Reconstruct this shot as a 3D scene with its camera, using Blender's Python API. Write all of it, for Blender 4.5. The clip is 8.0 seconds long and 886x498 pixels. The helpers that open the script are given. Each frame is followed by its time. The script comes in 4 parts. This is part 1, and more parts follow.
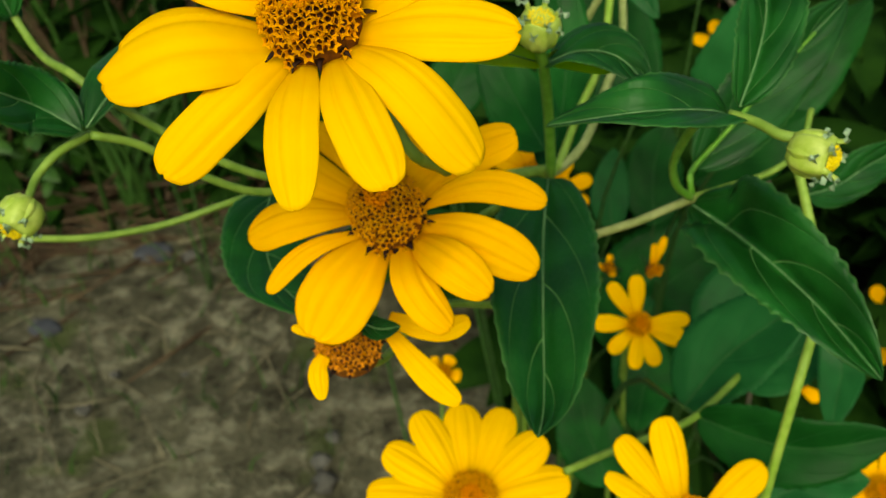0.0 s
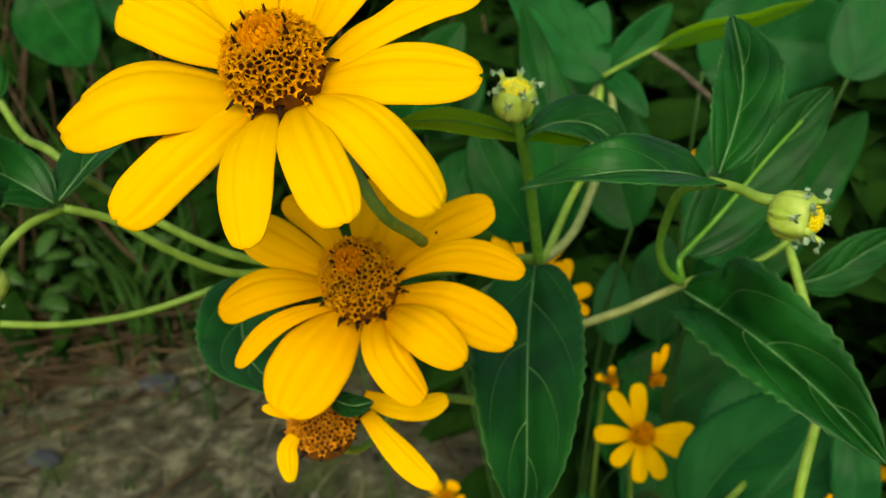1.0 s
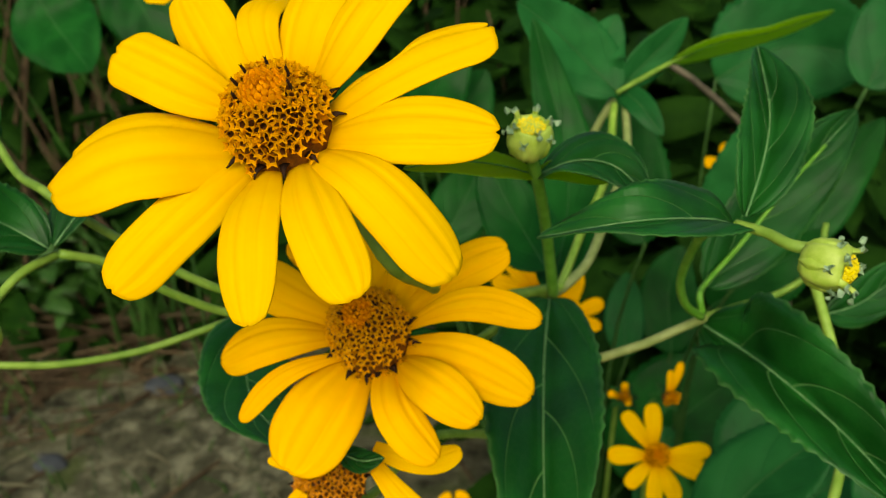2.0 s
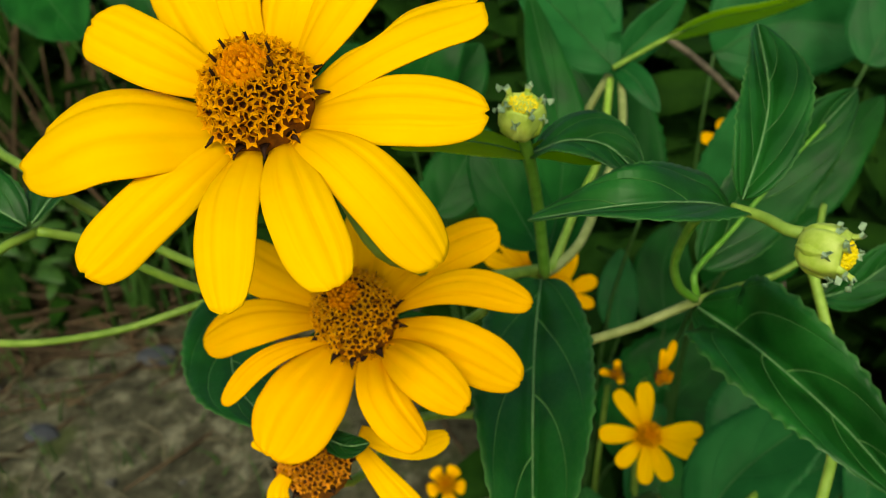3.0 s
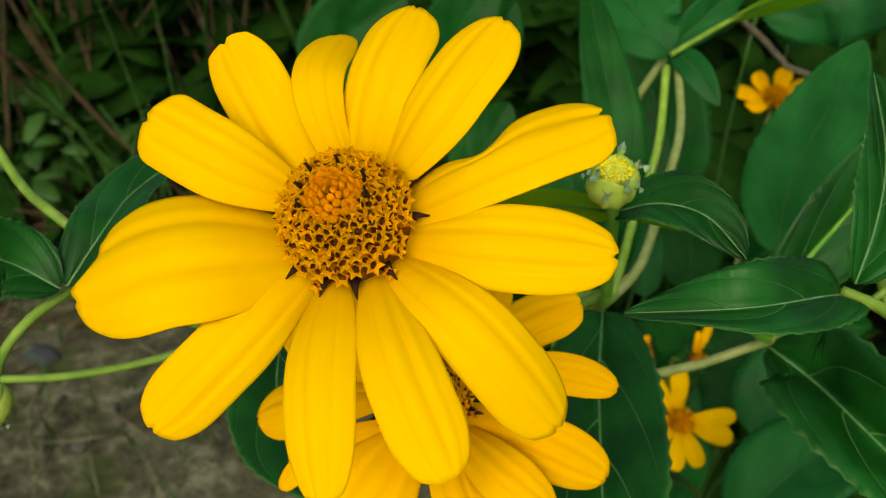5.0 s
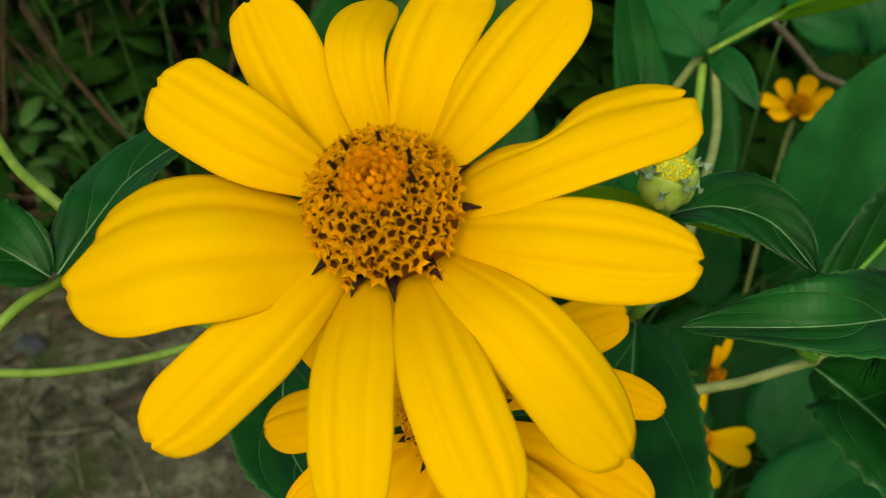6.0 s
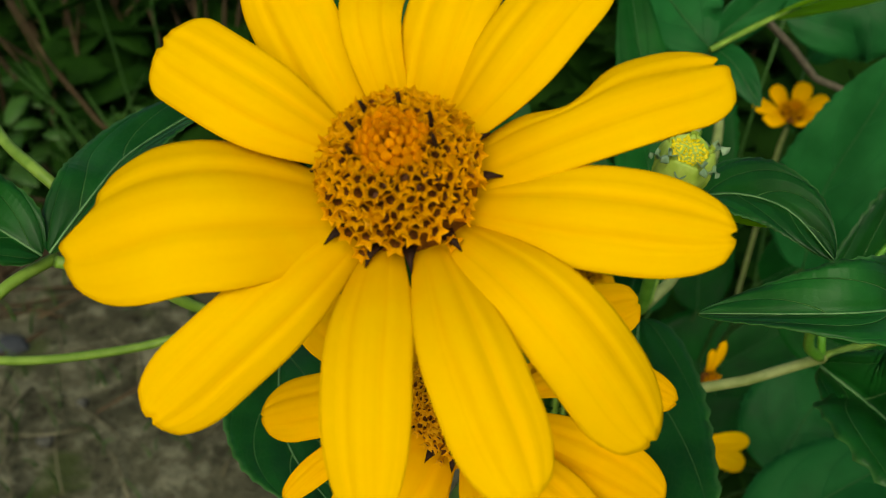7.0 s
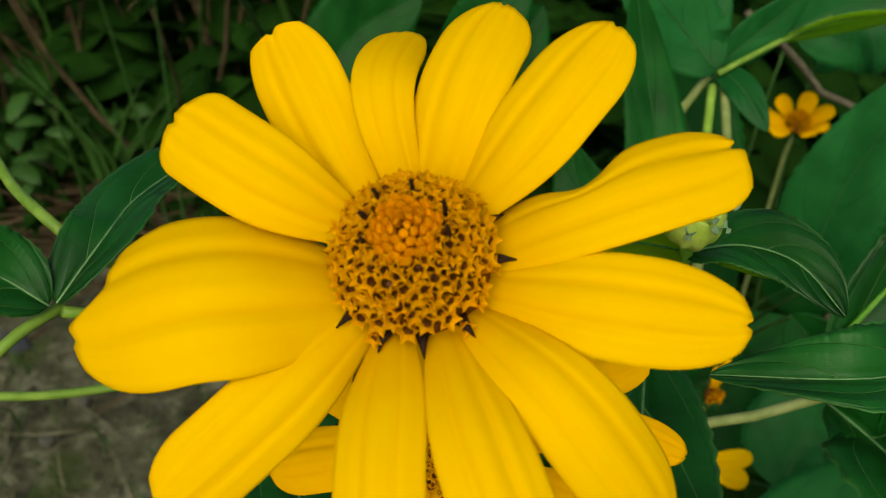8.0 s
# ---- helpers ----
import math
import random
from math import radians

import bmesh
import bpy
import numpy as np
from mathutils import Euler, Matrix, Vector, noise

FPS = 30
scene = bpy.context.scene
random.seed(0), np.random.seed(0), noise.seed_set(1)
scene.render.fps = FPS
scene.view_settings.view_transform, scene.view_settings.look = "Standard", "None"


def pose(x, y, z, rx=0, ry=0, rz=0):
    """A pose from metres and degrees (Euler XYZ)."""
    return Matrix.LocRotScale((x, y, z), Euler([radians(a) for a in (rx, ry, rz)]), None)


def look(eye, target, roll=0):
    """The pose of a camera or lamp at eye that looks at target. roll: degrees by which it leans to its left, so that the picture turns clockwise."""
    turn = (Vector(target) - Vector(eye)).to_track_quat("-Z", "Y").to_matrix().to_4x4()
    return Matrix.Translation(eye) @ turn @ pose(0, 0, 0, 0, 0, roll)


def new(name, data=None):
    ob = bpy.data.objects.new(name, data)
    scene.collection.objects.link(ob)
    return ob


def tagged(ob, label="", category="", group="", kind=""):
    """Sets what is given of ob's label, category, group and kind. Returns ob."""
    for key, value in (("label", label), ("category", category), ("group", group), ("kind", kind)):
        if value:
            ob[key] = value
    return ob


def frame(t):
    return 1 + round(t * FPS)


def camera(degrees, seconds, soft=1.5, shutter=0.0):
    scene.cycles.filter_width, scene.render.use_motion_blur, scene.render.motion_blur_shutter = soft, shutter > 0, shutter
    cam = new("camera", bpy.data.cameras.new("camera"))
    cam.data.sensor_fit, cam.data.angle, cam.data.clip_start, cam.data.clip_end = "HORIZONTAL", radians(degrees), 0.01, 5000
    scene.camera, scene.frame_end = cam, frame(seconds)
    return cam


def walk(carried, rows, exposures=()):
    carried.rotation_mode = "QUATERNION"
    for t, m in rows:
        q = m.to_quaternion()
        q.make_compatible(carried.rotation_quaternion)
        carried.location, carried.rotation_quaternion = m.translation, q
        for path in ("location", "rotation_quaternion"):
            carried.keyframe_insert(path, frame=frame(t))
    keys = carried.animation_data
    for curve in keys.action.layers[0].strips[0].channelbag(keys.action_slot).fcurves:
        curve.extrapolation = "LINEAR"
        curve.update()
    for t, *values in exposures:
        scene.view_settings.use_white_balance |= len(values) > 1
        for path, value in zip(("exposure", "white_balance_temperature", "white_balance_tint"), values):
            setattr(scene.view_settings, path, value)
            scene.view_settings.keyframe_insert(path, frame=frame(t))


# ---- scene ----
# ---- camera ----
cam = camera(48.0, 8.0, soft=1.0)
cam.data.dof.use_dof = True
cam.data.dof.focus_distance = 0.134
cam.data.dof.aperture_fstop = 44.0
PATH = [
    (0.0, 0.00049, -0.01679, 0.61612, 53.632, 0.661, -0.934),
    (0.5, 0.00600, -0.02112, 0.61321, 58.806, 1.404, -0.427),
    (1.0, 0.00890, -0.01995, 0.59975, 61.924, 1.272, -0.174),
    (1.5, 0.00304, -0.01187, 0.60376, 61.818, 1.663, -0.598),
    (1.7, 0.00454, -0.00914, 0.60569, 61.656, 1.687, -0.316),
    (2.8, 0.01186, -0.00084, 0.60568, 59.772, 1.719, 0.085),
    (3.0, 0.00892, -0.00044, 0.60498, 59.540, 1.165, -0.086),
    (3.5, 0.00000, 0.00000, 0.60000, 59.000, -0.000, -0.000),
    (4.0, 0.00225, 0.00422, 0.60857, 57.427, 0.322, 0.108),
    (4.5, -0.00140, 0.01248, 0.61736, 56.073, -0.004, 0.007),
    (5.0, -0.00709, 0.03325, 0.62374, 53.180, 0.001, -0.133),
    (5.2, -0.01015, 0.03806, 0.62002, 53.205, -0.289, -0.077),
    (6.3, -0.01355, 0.04850, 0.60960, 53.461, -2.077, 0.984),
    (6.5, -0.00584, 0.04924, 0.60679, 54.039, -1.885, 0.747),
    (7.0, -0.01698, 0.04834, 0.60608, 53.910, -3.122, 0.566),
    (7.5, -0.01991, 0.04975, 0.61129, 53.345, -2.790, 0.578),
    (8.0, -0.01875, 0.05489, 0.61347, 53.241, -3.289, 0.751),
]
walk(cam, [(t, pose(*p)) for t, *p in PATH], exposures=[(0.0, 0.31, 7650, -6), (4.5, 0.28, 7650, -6), (5.0, 0.19, 7650, -6), (6.5, -0.02, 7350, -7), (8.0, 0.0, 7350, -7)])

# ---- world and sun: bright overcast ----
world = bpy.data.worlds.new("overcast_sky")
scene.world = world
world.use_nodes = True
wt = world.node_tree
sky = wt.nodes.new("ShaderNodeTexSky")
sky.sky_type, sky.sun_disc = "NISHITA", False
sky.sun_elevation, sky.sun_rotation = radians(44), radians(189)
sky.dust_density, sky.air_density = 4.0, 1.0
wt.links.new(sky.outputs[0], wt.nodes["Background"].inputs[0])
wt.nodes["Background"].inputs[1].default_value = 0.125
sun = new("sun", bpy.data.lights.new("sun", "SUN"))
sun.data.energy, sun.data.angle, sun.data.color = 2.0, radians(38), (1.0, 0.95, 0.86)
sun.matrix_world = look((-0.41, -2.38, 2.95), (0, 0.2, 0.4))


# ---- materials ----
class Nodes:
    """A short way to write a node material."""

    def __init__(self, name):
        self.mat = bpy.data.materials.new(name)
        self.mat.use_nodes = True
        self.tree = self.mat.node_tree
        self.bsdf = self.tree.nodes["Principled BSDF"]
        self.out = self.tree.nodes["Material Output"]

    def link(self, a, b):
        self.tree.links.new(a, b)

    def put(self, socket, value):
        if isinstance(value, bpy.types.NodeSocket):
            self.link(value, socket)
        elif isinstance(value, tuple):
            socket.default_value = (*value[:3], 1)
        else:
            socket.default_value = value

    def math(self, op, a, b=0.0, c=0.0):
        n = self.tree.nodes.new("ShaderNodeMath")
        n.operation = op
        for i, x in enumerate((a, b, c)):
            self.put(n.inputs[i], x)
        return n.outputs[0]

    def mix(self, fac, a, b):
        n = self.tree.nodes.new("ShaderNodeMix")
        n.data_type = "RGBA"
        self.put(n.inputs[0], fac)
        self.put(n.inputs[6], a if isinstance(a, bpy.types.NodeSocket) else (*a, 1))
        self.put(n.inputs[7], b if isinstance(b, bpy.types.NodeSocket) else (*b, 1))
        return n.outputs[2]

    def noise(self, vec, scale, detail=3.0, rough=0.55):
        n = self.tree.nodes.new("ShaderNodeTexNoise")
        n.inputs["Scale"].default_value, n.inputs["Detail"].default_value, n.inputs["Roughness"].default_value = scale, detail, rough
        self.link(vec, n.inputs["Vector"])
        return n.outputs[0]

    def step(self, x, lo, hi, a=0.0, b=1.0):
        n = self.tree.nodes.new("ShaderNodeMapRange")
        n.interpolation_type = "SMOOTHSTEP"
        self.put(n.inputs[0], x)
        for i, y in enumerate((lo, hi, a, b)):
            n.inputs[i + 1].default_value = y
        return n.outputs[0]

    def scaled(self, vec, s):
        n = self.tree.nodes.new("ShaderNodeMapping")
        self.link(vec, n.inputs[0])
        n.inputs["Scale"].default_value = s
        return n.outputs[0]

    def uv(self):
        n = self.tree.nodes.new("ShaderNodeTexCoord")
        s = self.tree.nodes.new("ShaderNodeSeparateXYZ")
        self.link(n.outputs["UV"], s.inputs[0])
        return n.outputs["UV"], s.outputs[0], s.outputs[1]

    def place(self):
        return self.tree.nodes.new("ShaderNodeNewGeometry").outputs["Position"]

    def random(self):
        return self.tree.nodes.new("ShaderNodeObjectInfo").outputs["Random"]

    def island(self):
        return self.tree.nodes.new("ShaderNodeNewGeometry").outputs["Random Per Island"]

    def bump(self, height, distance, strength=1.0):
        n = self.tree.nodes.new("ShaderNodeBump")
        n.inputs["Distance"].default_value, n.inputs["Strength"].default_value = distance, strength
        self.link(height, n.inputs["Height"])
        self.link(n.outputs[0], self.bsdf.inputs["Normal"])
        return n.outputs[0]

    def finish(self, color, rough=0.5, spec=0.4, glow=0.0, thin=None):
        """glow: the share of light that passes through a thin blade."""
        self.put(self.bsdf.inputs["Base Color"], color if isinstance(color, bpy.types.NodeSocket) else (*color, 1))
        self.put(self.bsdf.inputs["Roughness"], rough)
        self.bsdf.inputs["Specular IOR Level"].default_value = spec
        if glow:
            tr = self.tree.nodes.new("ShaderNodeBsdfTranslucent")
            self.put(tr.inputs[0], thin if thin is not None else color)
            m = self.tree.nodes.new("ShaderNodeMixShader")
            m.inputs[0].default_value = glow
            self.link(self.bsdf.outputs[0], m.inputs[1])
            self.link(tr.outputs[0], m.inputs[2])
            self.link(m.outputs[0], self.out.inputs[0])
        return self.mat


def petal_material(name, tint):
    n = Nodes(name)
    uv, u, v = n.uv()
    streak = n.noise(n.scaled(uv, (11, 0.9, 1)), 1.0, 2)
    blotch = n.noise(n.place(), 160, 2)
    base = n.mix(n.step(v, 0.0, 0.5), tuple(c * k for c, k in zip(tint, (0.92, 0.82, 0.6))), tint)
    col = n.mix(n.step(streak, 0.42, 0.75, 0.0, 0.35), base, tuple(c * k for c, k in zip(tint, (0.93, 0.86, 0.6))))
    col = n.mix(n.step(blotch, 0.4, 0.75, 0.0, 0.3), col, tuple(c * k for c, k in zip(tint, (1.0, 1.1, 1.0))))
    across = n.math("ABSOLUTE", n.math("SUBTRACT", n.math("MULTIPLY", u, 2.0), 1.0))
    # amber lines along the two grooves, their shading put into the colour
    groove_shade = n.step(n.math("ABSOLUTE", n.math("SUBTRACT", across, 0.36)), 0.0, 0.13, 1.0, 0.0)
    groove_shade = n.math("MULTIPLY", groove_shade, n.step(streak, 0.25, 0.7, 0.2, 1.0))
    col = n.mix(n.math("MULTIPLY", groove_shade, n.step(v, 0.95, 0.3, 0.12, 0.32)), col, tuple(c * k for c, k in zip(tint, (0.90, 0.72, 0.5))))
    n.bump(n.math("ADD", streak, n.math("MULTIPLY", n.noise(n.place(), 2600, 2), 0.2)), 0.0002, 0.3)
    return n.finish(col, 0.62, 0.06, 0.22, col)


def leaf_material(name, dark, pale, vein, far=False, glow=0.15):
    n = Nodes(name)
    uv, u, v = n.uv()
    side = n.math("ABSOLUTE", n.math("SUBTRACT", n.math("MULTIPLY", u, 2.0), 1.0))
    blotch = n.noise(n.place(), 70, 3)
    col = n.mix(n.step(blotch, 0.3, 0.75), dark, pale)
    shade = n.random()
    col = n.mix(n.math("MULTIPLY", shade, 0.35), col, tuple(c * 0.62 for c in dark))
    # arching side veins, and a net of fine ones
    bend = n.math("ADD", n.math("MULTIPLY", side, 0.8), n.math("MULTIPLY", n.math("POWER", side, 2.4), 1.0))
    s = n.math("SUBTRACT", n.math("ADD", n.math("MULTIPLY", v, 3.3), n.math("MULTIPLY", n.math("GREATER_THAN", u, 0.5), 0.35)), bend)
    near = n.math("ABSOLUTE", n.math("SUBTRACT", n.math("FRACT", s), 0.5))
    lateral = n.math("MULTIPLY", n.step(near, 0.0, 0.022, 1.0, 0.0), n.step(side, 0.65, 0.9, 1.0, 0.0))
    mid = n.step(side, 0.0, 0.03, 1.0, 0.0)
    line = n.math("MAXIMUM", n.math("MULTIPLY", lateral, 1.0), mid)
    net = n.tree.nodes.new("ShaderNodeTexVoronoi")
    net.feature = "DISTANCE_TO_EDGE"
    net.inputs["Scale"].default_value = 1.0
    n.link(n.scaled(uv, (16, 34, 1)), net.inputs["Vector"])
    fine = n.step(net.outputs["Distance"], 0.0, 0.12, 1.0, 0.0)
    col = n.mix(n.math("MULTIPLY", line, 0.6), col, vein)
    col = n.mix(n.math("MULTIPLY", fine, 0.02), col, vein)
    rim = n.step(side, 0.93, 1.0, 0.0, 0.2)
    col = n.mix(rim, col, vein)
    pillow = n.math("MULTIPLY", n.math("POWER", n.math("MULTIPLY", near, 2.0), 0.6), n.step(side, 0.0, 0.25))
    height = n.math("SUBTRACT", n.math("ADD", n.math("MULTIPLY", blotch, 0.5), n.math("MULTIPLY", pillow, 0.05 if far else 0.40)), n.math("ADD", n.math("MULTIPLY", line, 0.4), n.math("MULTIPLY", fine, 0.0 if far else 0.012)))
    n.bump(height, 0.0009, 0.8)
    return n.finish(col, n.step(blotch, 0.3, 0.7, 0.36, 0.5), 0.08 if far else 0.22, glow, (0.62, 0.85, 0.08) if glow > 0.3 else tuple(c * 1.6 for c in pale))


def plain(name, a, b, scale, rough=0.55, spec=0.3, bump=0.0, glow=0.0, stretch=(1, 1, 1), by="place"):
    n = Nodes(name)
    t = n.noise(n.scaled(n.place(), stretch), scale, 4)
    col = n.mix(n.step(t, 0.3, 0.7), a, b)
    if by == "object":
        col = n.mix(n.math("MULTIPLY", n.random(), 0.5), col, tuple(c * 0.55 for c in b))
    if by == "island":
        col = n.mix(n.math("MULTIPLY", n.island(), 0.7), col, tuple(c * 0.45 for c in b))
    if bump:
        n.bump(t, bump, 0.8)
    return n.finish(col, rough, spec, glow)


PETAL = petal_material("petal_yellow", (0.82, 0.477, 0.0))
PETAL_DEEP = petal_material("petal_golden", (0.86, 0.448, 0.0))
LEAF = leaf_material("leaf_green", (0.003, 0.040, 0.004), (0.009, 0.098, 0.011), (0.17, 0.38, 0.11))
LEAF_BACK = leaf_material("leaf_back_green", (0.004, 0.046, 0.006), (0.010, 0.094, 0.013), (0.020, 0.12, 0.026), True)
# brighter copy of the back leaf green: light on some leaves put into colour
LEAF_BACK_LIT = leaf_material("leaf_back_lit_green", (0.008, 0.072, 0.015), (0.017, 0.126, 0.029), (0.03, 0.16, 0.05), True)
LEAF_LIGHT = leaf_material("leaf_light_green", (0.06, 0.16, 0.025), (0.10, 0.22, 0.04), (0.18, 0.30, 0.10), glow=0.7)
STEM = plain("stem_green", (0.115, 0.21, 0.022), (0.19, 0.30, 0.045), 260, 0.5, 0.3, 0.0002, stretch=(1, 1, 0.4))
STEM_FRESH = plain("stem_fresh_green", (0.09, 0.26, 0.02), (0.15, 0.34, 0.04), 260, 0.5, 0.3, 0.0002)
STEM_BRIGHT = plain("stem_bright_green", (0.17, 0.30, 0.03), (0.25, 0.38, 0.06), 260, 0.5, 0.3, 0.0002)
STEM_PALE = plain("stem_pale_green", (0.17, 0.215, 0.06), (0.26, 0.30, 0.11), 260, 0.55, 0.3, 0.0002)
STEM_DARK = plain("stem_dark_green", (0.02, 0.06, 0.012), (0.04, 0.10, 0.02), 260, 0.55, 0.2)
OLIVE = leaf_material("leaf_underside_olive", (0.07, 0.13, 0.008), (0.11, 0.18, 0.014), (0.14, 0.22, 0.05), glow=0.75)
STEM_BROWN = plain("stem_brown", (0.065, 0.055, 0.04), (0.12, 0.10, 0.07), 300, 0.7, 0.2, 0.0003)
FLORET = plain("floret_ochre", (0.68, 0.28, 0.001), (0.84, 0.40, 0.002), 900, 0.55, 0.12, glow=0.32, by="object")
FLORET_DARK = plain("floret_throat_brown_gap_shade", (0.09, 0.024, 0.003), (0.16, 0.046, 0.004), 1200, 0.6, 0.3)
FLORET_RIPE = plain("floret_ripe_amber", (0.76, 0.33, 0.006), (0.88, 0.45, 0.012), 900, 0.55, 0.15, glow=0.38, by="object")
FLORET_SIDE = plain("floret_tube_gap_shade", (0.58, 0.21, 0.003), (0.72, 0.30, 0.004), 1200, 0.6, 0.1, glow=0.25)
FLORET_FADED = plain("floret_faded_russet", (0.42, 0.13, 0.004), (0.62, 0.25, 0.006), 900, 0.6, 0.25, by="object")
FLORET_BUD = plain("floret_bud_orange", (0.52, 0.16, 0.001), (0.68, 0.25, 0.002), 900, 0.6, 0.12, by="object")
STAMEN = plain("stamen_brown_black", (0.012, 0.005, 0.003), (0.03, 0.012, 0.006), 1200, 0.7, 0.12)
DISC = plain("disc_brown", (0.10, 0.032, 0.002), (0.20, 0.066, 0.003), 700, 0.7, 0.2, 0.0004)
CALYX = plain("calyx_green", (0.24, 0.35, 0.035), (0.36, 0.46, 0.09), 400, 0.5, 0.35, 0.0002)
CALYX_TIP = plain("calyx_tip_grey_green", (0.20, 0.33, 0.18), (0.34, 0.48, 0.30), 500, 0.5, 0.35, glow=0.35)
BUD_YELLOW = plain("bud_floret_yellow", (0.62, 0.50, 0.006), (0.78, 0.62, 0.012), 700, 0.55, 0.3, by="object")
STRAW = plain("straw", (0.08, 0.07, 0.04), (0.22, 0.20, 0.125), 60, 0.8, 0.15, by="island")
PEBBLE = plain("pebble_grey", (0.05, 0.05, 0.045), (0.10, 0.098, 0.085), 90, 0.8, 0.2, 0.002, by="island")
GRASS = plain("grass_green", (0.025, 0.08, 0.012), (0.05, 0.13, 0.02), 30, 0.55, 0.3, glow=0.2, by="island")
DRY_GRASS = plain("dry_grass_brown", (0.034, 0.023, 0.013), (0.10, 0.066, 0.036), 30, 0.75, 0.15, by="island")
# leaf green darkened to stand in for deep shade between nearer leaves
FAR_LEAF = plain("far_leaf_shaded_green", (0.005, 0.023, 0.002), (0.015, 0.050, 0.005), 40, 0.75, 0.05, 0.001, 0.15, by="island")


def soil_material():
    n = Nodes("soil")
    p = n.place()
    big, small, fine = n.noise(p, 7, 4), n.noise(p, 42, 5, 0.65), n.noise(p, 260, 4, 0.7)
    col = n.mix(n.step(big, 0.35, 0.65), (0.054, 0.052, 0.032), (0.104, 0.100, 0.062))
    col = n.mix(n.step(small, 0.46, 0.68), col, (0.21, 0.20, 0.135))
    col = n.mix(n.step(small, 0.46, 0.30), col, (0.022, 0.020, 0.013))
    col = n.mix(n.math("MULTIPLY", n.step(n.noise(p, 15, 3), 0.54, 0.68), 0.75), col, (0.060, 0.082, 0.022))
    n.bump(n.math("ADD", small, n.math("MULTIPLY", fine, 0.5)), 0.012, 1.0)
    return n.finish(col, 0.95, 0.1)


SOIL = soil_material()


# ---- building helpers ----
def spline(pts, n):
    """Points evenly along a smooth curve through pts."""
    pts = [Vector(p) for p in pts]
    ext = [pts[0] * 2 - pts[1]] + pts + [pts[-1] * 2 - pts[-2]]
    fine = []
    for i in range(len(pts) - 1):
        a, b, c, d = ext[i:i + 4]
        for k in range(16):
            t = k / 16
            fine.append(0.5 * (2 * b + (c - a) * t + (2 * a - 5 * b + 4 * c - d) * t * t + (3 * b - a - 3 * c + d) * t ** 3))
    fine.append(pts[-1])
    run = [0.0]
    for a, b in zip(fine, fine[1:]):
        run.append(run[-1] + (b - a).length)
    res, j = [], 0
    for k in range(n + 1):
        s = run[-1] * k / n
        while j < len(run) - 2 and run[j + 1] < s:
            j += 1
        f = (s - run[j]) / max(run[j + 1] - run[j], 1e-9)
        res.append(fine[j].lerp(fine[j + 1], f))
    return res


def mesh_of(name, verts, faces, mats, uvs=None, slots=None, smooth=True):
    me = bpy.data.meshes.new(name)
    me.from_pydata([tuple(p) for p in verts], [], faces)
    for m in mats:
        me.materials.append(m)
    if slots:
        me.polygons.foreach_set("material_index", slots)
    if smooth:
        me.polygons.foreach_set("use_smooth", [True] * len(faces))
    if uvs:
        layer = me.uv_layers.new(name="UVMap")
        for loop in me.loops:
            layer.data[loop.index].uv = uvs[loop.vertex_index]
    me.update()
    return me


def child(name, me, parent, label="", basis=None):
    """A part: placed in its parent's space when basis is given, else in the world's."""
    ob = new(name, me)
    ob.parent = parent
    if basis is None:
        ob.matrix_parent_inverse = WORLD_OF[parent.name].inverted()
        WORLD_OF[ob.name] = Matrix()
    else:
        ob.matrix_basis = basis
        WORLD_OF[ob.name] = WORLD_OF[parent.name] @ basis
    if label:
        tagged(ob, label)
    return ob


WORLD_OF = {}


def thing(name, at, label, category, group=""):
    ob = new(name)
    ob.empty_display_size = 0.01
    ob.matrix_basis = Matrix.Translation(at)
    WORLD_OF[ob.name] = Matrix.Translation(at)
    return tagged(ob, label, category, group)


def tube(pts, r0, r1, sides=8, rings=0, nodes=()):
    """Vertices and faces of a closed, tapering tube along a smooth curve."""
    line = spline(pts, rings or max(8, 6 * (len(pts) - 1)))
    side = None
    verts, faces = [], []
    for i, p in enumerate(line):
        d = (line[min(i + 1, len(line) - 1)] - line[max(i - 1, 0)]).normalized()
        if side is None:
            side = d.orthogonal().normalized()
        side = (side - d * side.dot(d)).normalized()
        up = d.cross(side)
        r = r0 + (r1 - r0) * i / (len(line) - 1)
        for k in range(sides):
            a = 2 * math.pi * k / sides
            verts.append(p + (side * math.cos(a) + up * math.sin(a)) * r)
    for i in range(len(line) - 1):
        for k in range(sides):
            a, b = i * sides + k, i * sides + (k + 1) % sides
            faces.append((a, b, b + sides, a + sides))
    faces.append(tuple(range(sides))[::-1])
    faces.append(tuple(range(len(verts) - sides, len(verts))))
    return verts, faces


def stem(plant, pts, r0, r1, mat):
    v, f = tube(pts, r0, r1)
    return child("stem", mesh_of("stem", v, f, [mat]), plant)


